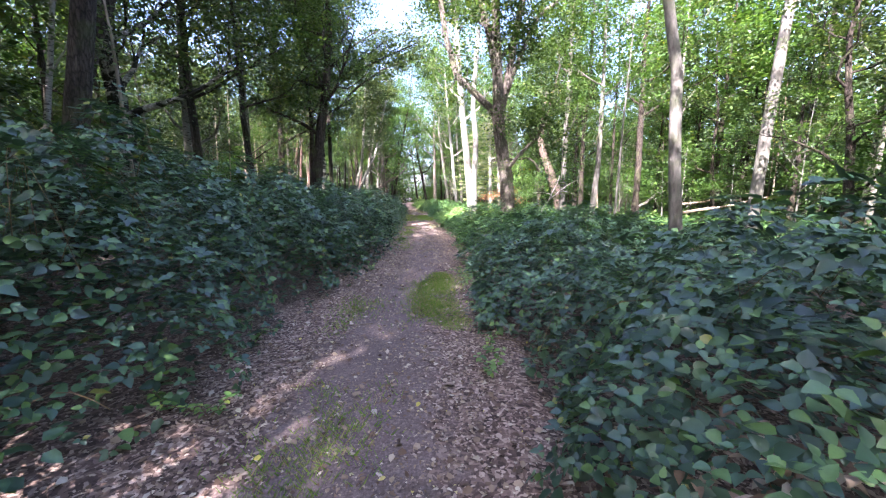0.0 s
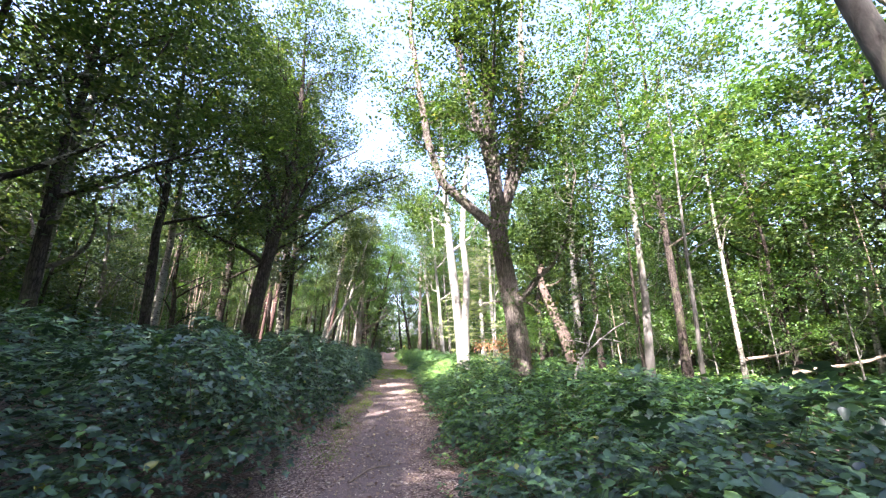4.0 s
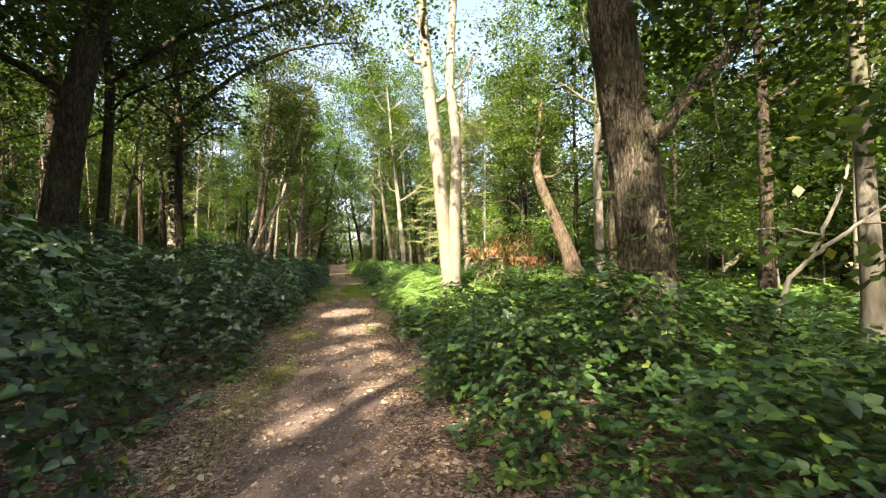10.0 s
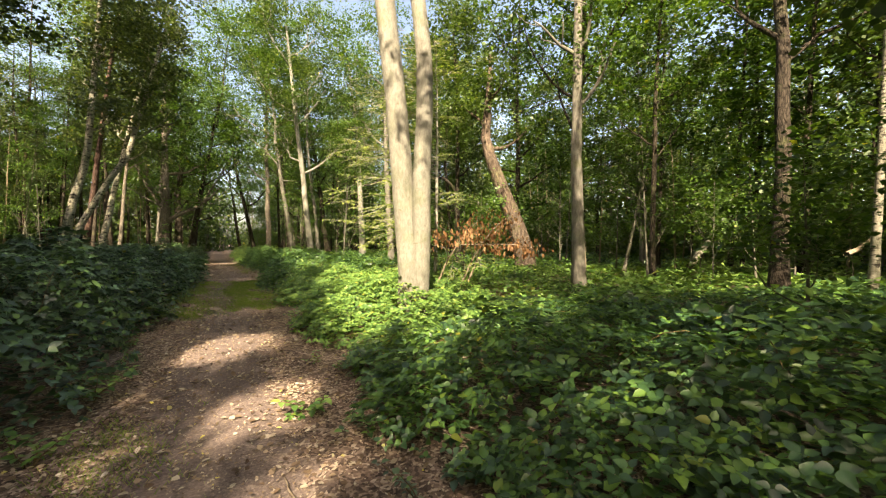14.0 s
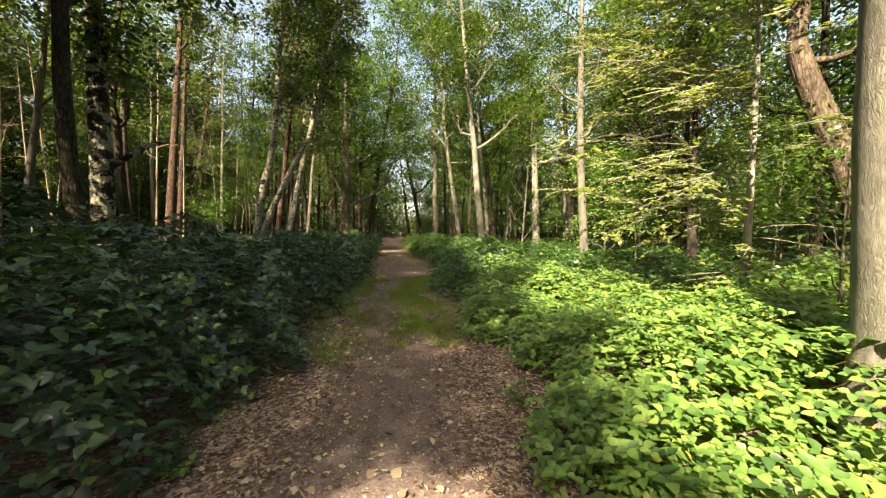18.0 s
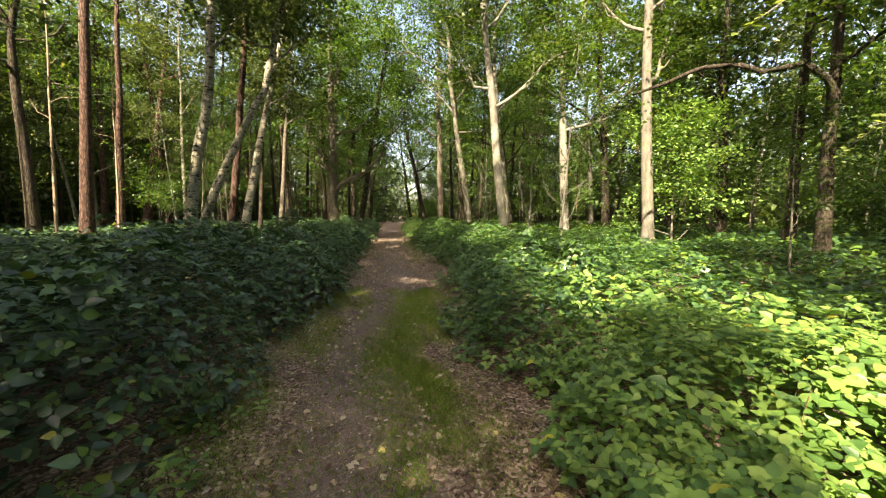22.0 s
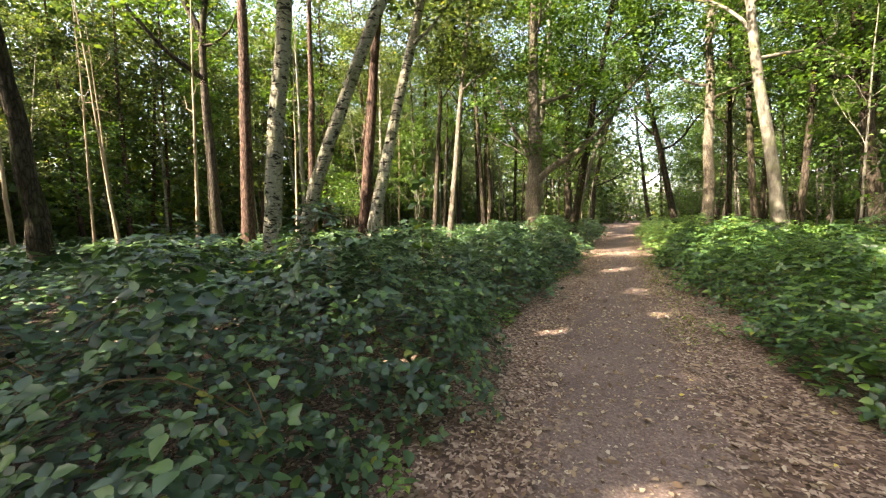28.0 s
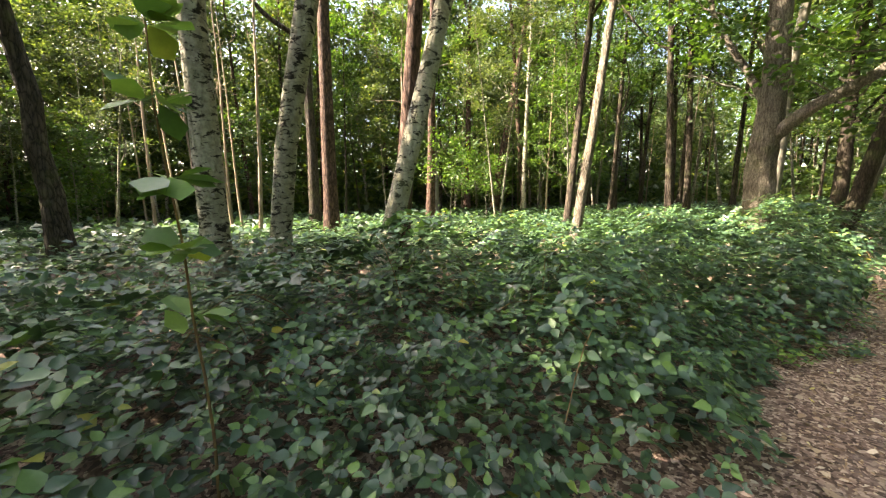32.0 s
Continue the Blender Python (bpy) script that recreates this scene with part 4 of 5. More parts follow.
# ---- brambles ----
def bramble_height(x, y):
    """Height of the bramble tops above the ground."""
    mid, half = path_x(y), path_half(y)
    left = x < mid
    d = np.abs(x - mid) - half
    tall = np.where(left, np.interp(y, *LEFT_TALL), np.interp(y, *RIGHT_TALL))
    lump = 0.32 * np.sin(1.9 * x + 0.7) * np.sin(1.6 * y + 1.3 * x) + 0.12 * np.sin(0.9 * y - 0.6 * x) + 0.17 * np.sin(4.1 * x + 1.3 * y) * np.sin(3.7 * y - 1.1 * x + 1) + 0.09 * np.sin(8.3 * x - 2.9 * y) * np.sin(7.1 * y + 2.3 * x + 2)
    bulge = np.where(left, np.interp(y, [28, 32.5, 40, 46], [0, 0.24, 0.14, 0.0]), np.interp(y, [11, 13, 19, 21], [0, 0.15, 0.15, 0]))
    wob = bulge + 0.22 * np.sin(1.9 * y + 3 * left) + 0.13 * np.sin(4.7 * y + left)
    rise = 1 - np.exp(-np.clip(d + wob, 0, 20) / np.where(left, np.interp(y, [28, 33], [0.2, 0.4]), np.interp(y, [6, 9, 20, 24], [0.4, 0.7, 0.7, 0.4])))
    fade = np.where(left, np.clip(np.where(y > 29, 1.25 - 0.17 * d, (FADE - d) / 5.0), np.where(y > 29, 0.4, 0.5), 1), np.clip(1.2 - 0.14 * d, 0.45, 1))
    return np.clip((tall * fade + lump * np.clip(1.1 * tall * fade, 0.3, 1)) * rise, 0, 3), d + wob


def canes(rng, leaves, x, y, side, size, shape, nodes=8, lit_up=False):
    """Arching canes over the thicket, each with leaves in threes set left and right in turn."""
    n, k = len(x), np.arange(nodes)
    head = rng.uniform(0, 2 * math.pi, n)
    cx, cy = np.cos(head) - 0.5 * side, np.sin(head)
    head = np.arctan2(cy, cx)[:, None]
    along = (k - (nodes - 1) / 2)[None] * size * rng.uniform(0.75, 1.15, (n, 1))
    px, py = x[:, None] + np.cos(head) * along, y[:, None] + np.sin(head) * along
    h, e = bramble_height(px, py)
    proud = np.where(rng.uniform(0, 1, (n, 1)) < 0.62, rng.normal(0.04, 0.06, (n, 1)), 9.0)
    deep = rng.uniform(0.12, 0.7, (n, 1))
    arch = 1 - 0.9 * (2 * k / (nodes - 1) - 1)[None] ** 2
    z = np.where(proud < 5, h + proud + 0.07 * arch - 0.05, h * (1 - deep) + 0.05 * arch)
    ground = ground_z(px, py)
    eps = 0.12
    hx = (bramble_height(px + eps, py)[0] - bramble_height(px - eps, py)[0]) / (2 * eps)
    hy = (bramble_height(px, py + eps)[0] - bramble_height(px, py - eps)[0]) / (2 * eps)
    tilt = rng.normal(0, 0.17 if lit_up else 0.26, (n, 1, 3)) + (0.3 if lit_up else 0.0) * TO_SUN
    normal = unit(np.stack([-hx * 0.4, -hy * 0.4, np.ones(h.shape)], -1)) + tilt + rng.normal(0, 0.18, (n, nodes, 3))
    turn = head + np.where(k % 2, 1.0, -1.0)[None] * rng.uniform(0.6, 1.4, (n, nodes))
    s = size * rng.uniform(0.8, 1.2, (n, 1)) * rng.uniform(0.75, 1.2, (n, nodes)) * (1.08 - 0.35 * np.abs(2 * k / (nodes - 1) - 1)[None])
    ok = ((h > 0.05) & (rng.uniform(0, 1, (n, 1)) < np.clip(0.5 + e * 2.0, 0.12, 1))).ravel()
    at = np.stack([px, py, ground + np.maximum(z, 0.03)], -1).reshape(-1, 3)[ok]
    normal, turn, s = normal.reshape(-1, 3)[ok], turn.ravel()[ok], s.ravel()[ok]
    for da, f in ((0, 1.0), (1.7, 0.82), (-1.7, 0.82)):
        way = np.stack([np.cos(turn + da), np.sin(turn + da), np.full(len(turn), -0.12)], -1)
        stalk = np.stack([np.cos(turn), np.sin(turn), 0 * turn], -1) * 0.35 * s[:, None]
        leaves.leaves(at + stalk + way * 0.1 * s[:, None], normal + rng.normal(0, 0.09, (len(at), 3)) - 0.2 * way, way, s * f, shape)


def build_brambles(rng, y0, y1, side, bright, label):
    root = thing("bramble_thicket", 0, 0, 0, label, "brambles", "brambles along the path", "stuff")
    leaves, stems = Geo(), Geo()
    far = y0 >= 44
    bands = ((-0.35, 0.7, 12 if far else 46, 0.115 if far else 0.072, LEAFLET if far else OVATE), (0.7, 1.6, 11 if far else 42, 0.12 if far else 0.074, LEAFLET), (1.6, 3.6, 9 if far else 36, 0.13 if far else 0.084, LEAFLET))
    for d0, d1, per, size, shape in bands:
        if bright == 1 and not far:
            per, size = per * 1.45, size * 0.95
        n = int(per * BRAMBLE_Q * (y1 - y0) * (d1 - d0))
        y, d = rng.uniform(y0, y1, n), rng.uniform(d0, d1, n)
        canes(rng, leaves, path_x(y) + side * (path_half(y) + d), y, side, size, shape, lit_up=bright == 1)
    for d0, d1, per, size, shape in ((3.6, 9.0, 240, 0.125, CARD), (9.0, 24.0, 90, 0.22, SHARD)):
        n = int(per * BRAMBLE_Q * (y1 - y0) * (d1 - d0))
        y, d = rng.uniform(y0, y1, n), rng.uniform(d0, d1, n)
        x = path_x(y) + side * (path_half(y) + d)
        h, e = bramble_height(x, y)
        z = ground_z(x, y) + h * (1 - 0.75 * rng.uniform(0, 1, n) ** 2) + rng.normal(0, 0.05, n)
        turn = rng.uniform(0, 2 * math.pi, n)
        leaves.leaves(np.stack([x, y, np.maximum(z, ground_z(x, y) + 0.03)], -1), np.array((0, 0, 1.0)) + rng.normal(0, 0.32, (n, 3)), np.stack([np.cos(turn), np.sin(turn), 0 * turn], -1), size * rng.uniform(0.65, 1.25, n), shape)
    # the shaded lower leaves
    n = int((50 if far else 240) * (y1 - y0) * 3.6)
    y, d = rng.uniform(y0, y1, n), rng.uniform(0.0, 3.6, n)
    x = path_x(y) + side * (path_half(y) + d)
    h, e = bramble_height(x, y)
    ok = h > 0.15
    x, y, h = x[ok], y[ok], h[ok]
    n = len(x)
    at = np.stack([x, y, ground_z(x, y) + h * rng.uniform(0.05, 0.72, n)], -1)
    turn = rng.uniform(0, 2 * math.pi, n)
    leaves.leaves(at, rng.normal(0, 0.35, (n, 3)) + np.array((0, 0, 1.0)), np.stack([np.cos(turn), np.sin(turn), 0 * turn], -1), rng.uniform(0.08, 0.12, n), LEAFLET)
    # arching stems
    for _ in range(int((y1 - y0) * (11 if bright == 1 else 6))):
        y = rng.uniform(y0, y1)
        d = rng.uniform(0.1, 4.0)
        x = float(path_x(y)) + side * (float(path_half(y)) + d)
        h = float(bramble_height(np.array(x), np.array(y))[0])
        a = rng.uniform(0, 6.28)
        length = rng.uniform(0.4, 0.9)
        t = np.linspace(0, 1, 7)
        px, py = x + np.cos(a) * length * (t - 0.5), y + np.sin(a) * length * (t - 0.5)
        pz = ground_z(px, py) + np.maximum(h * (0.55 + 0.5 * np.sin(t * 2.6 + 0.3)), 0.02)
        stems.tube(np.stack([px, py, pz], -1), np.linspace(0.0035, 0.0018, 7), 4)
    # the leaf colour chosen here carries part of the thicket's sun and shade
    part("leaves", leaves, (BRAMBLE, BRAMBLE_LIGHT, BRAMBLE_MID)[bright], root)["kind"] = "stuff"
    part("stems", stems, STEM, root)["kind"] = "stuff"


rng = np.random.RandomState(11)
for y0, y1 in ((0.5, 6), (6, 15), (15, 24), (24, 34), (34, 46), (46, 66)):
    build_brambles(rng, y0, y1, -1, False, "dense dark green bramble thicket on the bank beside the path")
# 0 shade-dark, 2 middle, 1 leaf colour brightened for the sunlit stretch
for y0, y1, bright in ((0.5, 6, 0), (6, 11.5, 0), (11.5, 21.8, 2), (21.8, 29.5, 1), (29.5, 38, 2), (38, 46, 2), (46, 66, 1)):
    build_brambles(rng, y0, y1, 1, bright, "sunlit bramble patch beside the path in sun-brightened green" if bright == 1 else "green bramble thicket beside the path" if bright else "dark green bramble thicket beside the path")


# ---- single trees ----
def foot(x, y):
    return float(ground_z(x, y)) - 0.02


def local_keep(x, y, gap, stay):
    if gap is None:
        return None
    off = np.array((x, y, foot(x, y)))
    draw = np.random.RandomState(77)
    return lambda at: ~lit(at + off, gap) | (draw.uniform(0, 1, len(at)) < stay)


def hero(seed, name, label, x, y, height, r0, bark, leaf, leaves, gap=0.0, stay=0.04, **more):
    return make_tree(np.random.RandomState(seed), name, label, "tree", height, r0, bark, leaf, leaves, x=x, y=y, z=foot(x, y), split=True, keep=local_keep(x, y, gap, stay), **more)


for spec in HEROES:
    hero(**spec)


# ---- the wood behind ----
def prototypes(seed, near):
    """One tree of each kind: finely leaved ones for beside the path, coarser ones for deep in the wood."""
    r = np.random.RandomState(seed)
    made = []
    q, s = (2.7, 0.12) if near else (1.9, 0.22)
    for k, (name, label, height, r0, bark, leaf, n, opt) in enumerate((
            ("birch_tree", "slender pale birch tree with dark bark patches", 14, 0.10, BIRCH_BARK, BIRCH_LEAF, 1700, dict(first=0.3, count=9, reach=2.4)),
            ("birch_tree", "leaning slim birch tree with a thin crown", 12, 0.08, BIRCH_BARK, BIRCH_LEAF, 1500, dict(first=0.35, count=8, reach=2.2, lean=(0.1, 0.03))),
            ("oak_tree", "young grey-barked oak tree with a spreading crown", 13, 0.15, GREY_BARK, OAK_LEAF, 2100, dict(first=0.22, count=10, reach=3.4, wander=0.32, crook=0.05)),
            ("oak_tree", "crooked dark oak tree with low limbs", 11, 0.16, DARK_BARK, OAK_LEAF, 2100, dict(first=0.16, count=10, reach=3.6, wander=0.36, crook=0.07)),
            ("ash_tree", "straight slender grey woodland tree", 15, 0.11, DARK_BARK, BRIGHT_LEAF, 1900, dict(first=0.28, count=10, reach=2.6)),
            ("pine_tree", "tall straight red-barked pine tree", 16, 0.14, PINE_BARK, BIRCH_LEAF, 1200, dict(first=0.5, count=9, reach=2.0, lean=(0.05, 0))),
            ("dead_tree", "bare thin dead trunk among the trees", 8, 0.05, DEAD_WOOD, BIRCH_LEAF, 0, dict(first=0.4, count=6, reach=1.3, wander=0.3)),
            ("sycamore_sapling", "bushy green sapling with broad leaves", 6.0, 0.04, GREY_BARK, BRIGHT_LEAF, 1000, dict(first=0.12, count=11, reach=1.9, spread=0.42)),
            ("hazel_bush", "low leafy green bush under the trees", 3.0, 0.025, GREY_BARK, BRIGHT_LEAF, 650, dict(first=0.06, count=10, reach=1.4, spread=0.34)))):
        opt = dict(dict(sides=6 if near else 4, sub=4 if near else 2, shape=CARD if near else SHARD, size=s * (0.8 if k > 6 else 1), spread=0.5, split=near and k < 6), **opt)
        made.append(make_tree(r, name, label, "tree" if k < 8 else "bush", height, r0, bark, leaf, int(n * q), x=0, y=0, z=0, group="trees of the wood", **opt))
    return made


NEAR_KINDS, FAR_KINDS = prototypes(5, True), prototypes(6, False)


def plant():
    r = np.random.RandomState(21)
    placed = [(s["x"], s["y"], 1.5) for s in HEROES]
    used = set()
    left = (3.5, 2.6, 2.4, 3.2, 4.5, 1.1, 5, 1.2, 1.2)
    right = (1.6, 1.2, 2.6, 2.6, 5, 0.5, 2.6, 4.5, 3)
    tries = count = 0
    while count < TREES and tries < 30000:
        tries += 1
        side = -1 if r.uniform() < 0.5 else 1
        y = r.uniform(-16, 92)
        d = (NEAR_CLEAR if y < 34 else 3.0) + 30 * r.uniform() ** 1.3
        if y > 46:
            d = 2.2 + 28 * r.uniform()
        if y < 0:
            d = 1.2 + 16 * r.uniform()
        pick = r.uniform()
        if pick < 0.08:
            side, y, d = 1, r.uniform(4, 34), r.uniform(7, 24)
        elif pick < 0.30:
            side, y, d = -1, r.uniform(29, 62), r.uniform(8, 26)
        elif pick < 0.335:
            side, y, d = -1, r.uniform(8, 33), r.uniform(10, 26)
        x = float(path_x(y)) + side * (float(path_half(y)) + d)
        if side < 0 and 29 < y < 50 and d < 7.5:
            continue
        w = np.array(left if side < 0 else right)
        if side < 0 and 29 < y < 62:
            w = np.array((4, 4, 0.8, 0.8, 4.5, 2.5, 5, 0.9, 0.9))
        k = r.choice(9, p=w / w.sum())
        if side > 0 and y < 14 and d < 13 and r.uniform() < 0.6:
            continue
        if side < 0 and y < 22 and d < 14 and r.uniform() < 0.45:
            continue
        if k == 6 and side > 0 and d < 11:
            continue
        if side < 0 and y > 33 and d > 4 and k in (2, 3) and r.uniform() < 0.6:
            continue
        if side > 0 and y < 48 and d < 10 and (k in (0, 1, 5) or (y > 23 and k < 6)):
            continue
        room = (0.8, 0.8, 1.3, 1.3, 0.9, 0.9, 0.5, 0.8, 0.7)[k]
        if any((x - a) ** 2 + (y - b) ** 2 < (room + c) ** 2 * 0.5 for a, b, c in placed):
            continue
        s = r.uniform(0.8, 1.2) * (1.2 if y > 33 and k < 6 and d < 9 else 1)
        if k < 6 or k == 7:
            lo, hi = ((4, 14), (4, 12), (3, 13), (2, 11), (4, 15), (8, 16), (0, 0), (1, 6))[k]
            col = np.stack([np.full(8, x), np.full(8, y), np.linspace(lo, hi, 8) * s], -1)
            if d > 11 and k < 6 and ((side > 0 and y > 38) or (side < 0 and y < 12 and k in (0, 1, 4, 5))):
                s *= 1.35
                col[:, 2] *= 1.35
            if lit(col, 2.2).any():
                s, col[:, 2] = s * 0.72, col[:, 2] * 0.72
                if lit(col, 2.0).any():
                    s, col[:, 2] = s * 0.72, col[:, 2] * 0.72
                    if lit(col, 1.6).any():
                        continue
        near = d < 13 and 0 < y < 62
        ob = (NEAR_KINDS if near else FAR_KINDS)[k]
        m = pose(x, y, foot(x, y), r.uniform(-4, 4), r.uniform(-4, 4), r.uniform(0, 360)) @ Matrix.Diagonal((s, s, s * r.uniform(0.9, 1.1), 1))
        if (k, near) not in used:
            used.add((k, near))
            ob.matrix_basis = m
        else:
            copy_thing(ob, Matrix.Identity(4)).matrix_basis = m
        placed.append((x, y, room))
        count += 1


plant()


# ---- far woods ----
def far_woods():
    r = np.random.RandomState(8)
    trunks, crowns = Geo(), Geo()
    for _ in range(FAR):
        a = r.uniform(0, 2 * math.pi)
        rad = r.uniform(0.9, 1.6)
        x, y = 35 * rad * math.cos(a), 36 + 62 * rad * math.sin(a)
        if abs(x) < 5 and y > 60:
            continue
        h = r.uniform(10, 16)
        z = foot(x, y)
        top = np.array((x + r.normal(0, 0.8), y + r.normal(0, 0.8), z + h))
        q = np.linspace(0, 1, 5)[:, None]
        trunks.tube(np.array((x, y, z)) * (1 - q) + top * q, np.linspace(0.14, 0.03, 5), 5)
        n = 430
        f = r.uniform(0.0, 1.05, n)
        at = np.array((x, y, z)) + (top - np.array((x, y, z))) * f[:, None] + r.normal(0, 1, (n, 3)) * np.array((1.8, 1.8, 0.5))
        at[:, 2] = np.maximum(at[:, 2], z + 0.1)
        crowns.leaves(at, r.normal(0, 0.6, (n, 3)) + np.array((0, 0, 0.8)), r.normal(0, 1, (n, 3)), r.uniform(0.5, 0.9, n), SHARD)
    n = 110000
    a, rad = r.uniform(0, 2 * math.pi, n), r.uniform(0.72, 1.5, n)
    x, y = 35 * rad * np.cos(a), 36 + 62 * rad * np.sin(a)
    ok = (np.abs(x - path_x(y)) > 2.5)
    x, y = x[ok], y[ok]
    n = len(x)
    at = np.stack([x, y, ground_z(x, y) + 5.5 * r.uniform(0, 1, n) ** 1.4 * (0.6 + 0.4 * np.sin(0.7 * x) * np.sin(0.6 * y))], -1)
    crowns.leaves(at, r.normal(0, 0.6, (n, 3)) + np.array((0, 0, 0.8)), r.normal(0, 1, (n, 3)), r.uniform(0.4, 0.8, n), SHARD)
    for x0, x1, n in ((-38, -20, 75000), (21, 36, 30000)):
        at = np.stack([r.uniform(x0, x1, n), r.uniform(0, 75, n), 8.0 * r.uniform(0, 1, n) ** 1.3], -1)
        at[:, 2] *= 0.7 + 0.3 * np.sin(0.8 * at[:, 0]) * np.sin(0.7 * at[:, 1])
        at[:, 2] += ground_z(at[:, 0], at[:, 1])
        crowns.leaves(at, r.normal(0, 0.6, (n, 3)) + np.array((0, 0, 0.8)), r.normal(0, 1, (n, 3)), r.uniform(0.25, 0.5, n), SHARD)
    root = thing("far_woods", 0, 0, 0, "distant woodland closing the view on all sides", "woods", "", "stuff")
    part("trunks", trunks, GREY_BARK, root)
    part("foliage", crowns, OAK_LEAF, root)


far_woods()


# ---- grass ----
def grass(y0, y1, u0, u1, n, tall, seed, label):
    r = np.random.RandomState(seed)
    g = Geo()
    y = r.uniform(y0 - 0.3, y1 + 0.3, n)
    u = (u0 + u1) / 2 + (u1 - u0) * 0.42 * r.normal(0, 1, n) + 0.07 * np.sin(1.9 * y + seed)
    patch = np.sin(1.7 * y + 3 + seed) * np.sin(4 * u + 1.3 * y) + 0.6 * np.sin(4.3 * y + 6 * u) * np.sin(7 * u - 2.1 * y) + r.normal(0, 0.45, n)
    end = np.minimum(y - y0, y1 - y) + 0.25 * np.sin(9 * u + y)
    keep = (patch > -0.55) & (end + r.normal(0, 0.2, n) > 0)
    y, u = y[keep], u[keep]
    n = len(y)
    x = path_x(y) + u
    at = np.stack([x, y, ground_z(x, y) + 0.008], -1)
    a = r.uniform(0, 6.28, n)
    along = np.stack([0.55 * np.cos(a), 0.55 * np.sin(a), 0.55 + 0.5 * r.uniform(0, 1, n)], -1)
    up = np.stack([np.sin(a), -np.cos(a), 0.1 * np.ones(n)], -1)
    g.leaves(at, up, along, tall * r.uniform(0.4, 1.2, n), GRASSBLADE)
    ob = part("grass", g, GRASS, None, label)
    tagged(ob, "", "grass", "grass tufts on the path", "stuff")


for spec in GRASS_PATCHES:
    grass(*spec, "short fresh green grass growing on the trodden path")


# ---- fallen leaves ----
def litter():
    r = np.random.RandomState(31)

    def some(n, y0, y1, spread):
        y = r.uniform(y0, y1, n)
        side = r.choice((-1.0, 1.0), n)
        u = np.where(r.uniform(0, 1, n) < 0.4, r.normal(0, spread, n), side * (0.75 + 0.42 * r.normal(0, 1, n)))
        u = np.clip(u + 0.12 * np.sin(3 * y), -1.9, 1.9)
        x = path_x(y) + u
        at = np.stack([x, y, ground_z(x, y) + 0.018 + 0.01 * r.uniform(0, 1, n)], -1)
        return at, r.normal(0, 0.28, (n, 3)) + np.array((0, 0, 1.0)), unit(r.normal(0, 1, (n, 3)) * np.array((1, 1, 0.1)))

    g = Geo()
    for shape, n, s in ((LOBED, 12000, 0.045), (SLIM, 17000, 0.038), (SHARD, 60000, 0.02)):
        at, up, along = some(n, 2, 48, 0.85)
        g.leaves(at, up, along, s * r.uniform(0.5, 1.3, n), shape)
    tagged(part("leaf_litter", g, DEAD_LEAF, None, "pale brown dead leaves scattered over the path"), "", "dead leaves", "", "stuff")
    one = Geo()
    one.leaves(np.zeros((1, 3)), np.array([(0, 0, 1.0)]), np.array([(0, 1.0, 0)]), 0.085, LOBED)
    first = tagged(part("fallen_leaf", one, DEAD_LEAF, None, "large curled dry brown leaf lying on the path"), "", "leaf", "large fallen leaves")
    at, up, along = some(160, 1, 44, 0.6)
    for k in range(160):
        m = pose(*at[k], r.uniform(-15, 15), r.uniform(-15, 15), r.uniform(0, 360))
        if k:
            copy_thing(first, m)
        else:
            first.matrix_basis = m
    # fallen twigs
    for k in range(60):
        y = r.uniform(2, 44)
        x = float(path_x(y)) + r.uniform(-1, 1)
        a, length = r.uniform(0, 6.28), r.uniform(0.12, 0.5)
        pts, rr = bough(r, (x, y, float(ground_z(x, y)) + 0.03), (math.cos(a), math.sin(a), 0), length, r.uniform(0.003, 0.008), -0.02, 0.16, 6, 0.5)
        pts[:, 2] = ground_z(pts[:, 0], pts[:, 1]) + 0.03
        g = Geo()
        g.tube(pts, rr, 5)
        tagged(part("twig", g, DEAD_WOOD, None, "thin dry broken twig lying on the path"), "", "twig", "fallen twigs")


litter()


# ---- plants and branches beside the path ----
def sprig(r, x, y, z, size, n, leaf, name, label, category, group="", shape=LEAFLET, tall=0.35):
    """A few arching stems from one foot, each with leaves in threes."""
    root = thing(name, x, y, z, label, category, group)
    leaves = Geo()
    for k in range(n):
        a = r.uniform(0, 6.28)
        pts, rr = bough(r, (0, 0, -0.02), (math.cos(a) * 0.6, math.sin(a) * 0.6, 1.0), tall * r.uniform(0.7, 1.3), 0.004, -0.35, 0.16, 6, 0.5)
        g = Geo()
        g.tube(pts, rr, 4)
        part("stem", g, STEM, root)
        for j in (2, 3, 4, 5):
            turn = r.uniform(0, 6.28)
            for da, f in ((0, 1.0), (1.8, 0.8), (-1.8, 0.8)):
                along = np.array([(math.cos(turn + da), math.sin(turn + da), -0.1)])
                leaves.leaves(pts[j][None] + along * 0.01, np.array([(0, 0, 1.0)]) + r.normal(0, 0.2, (1, 3)), along, size * f * r.uniform(0.7, 1.2), shape)
    part("leaves", leaves, leaf, root)
    return root


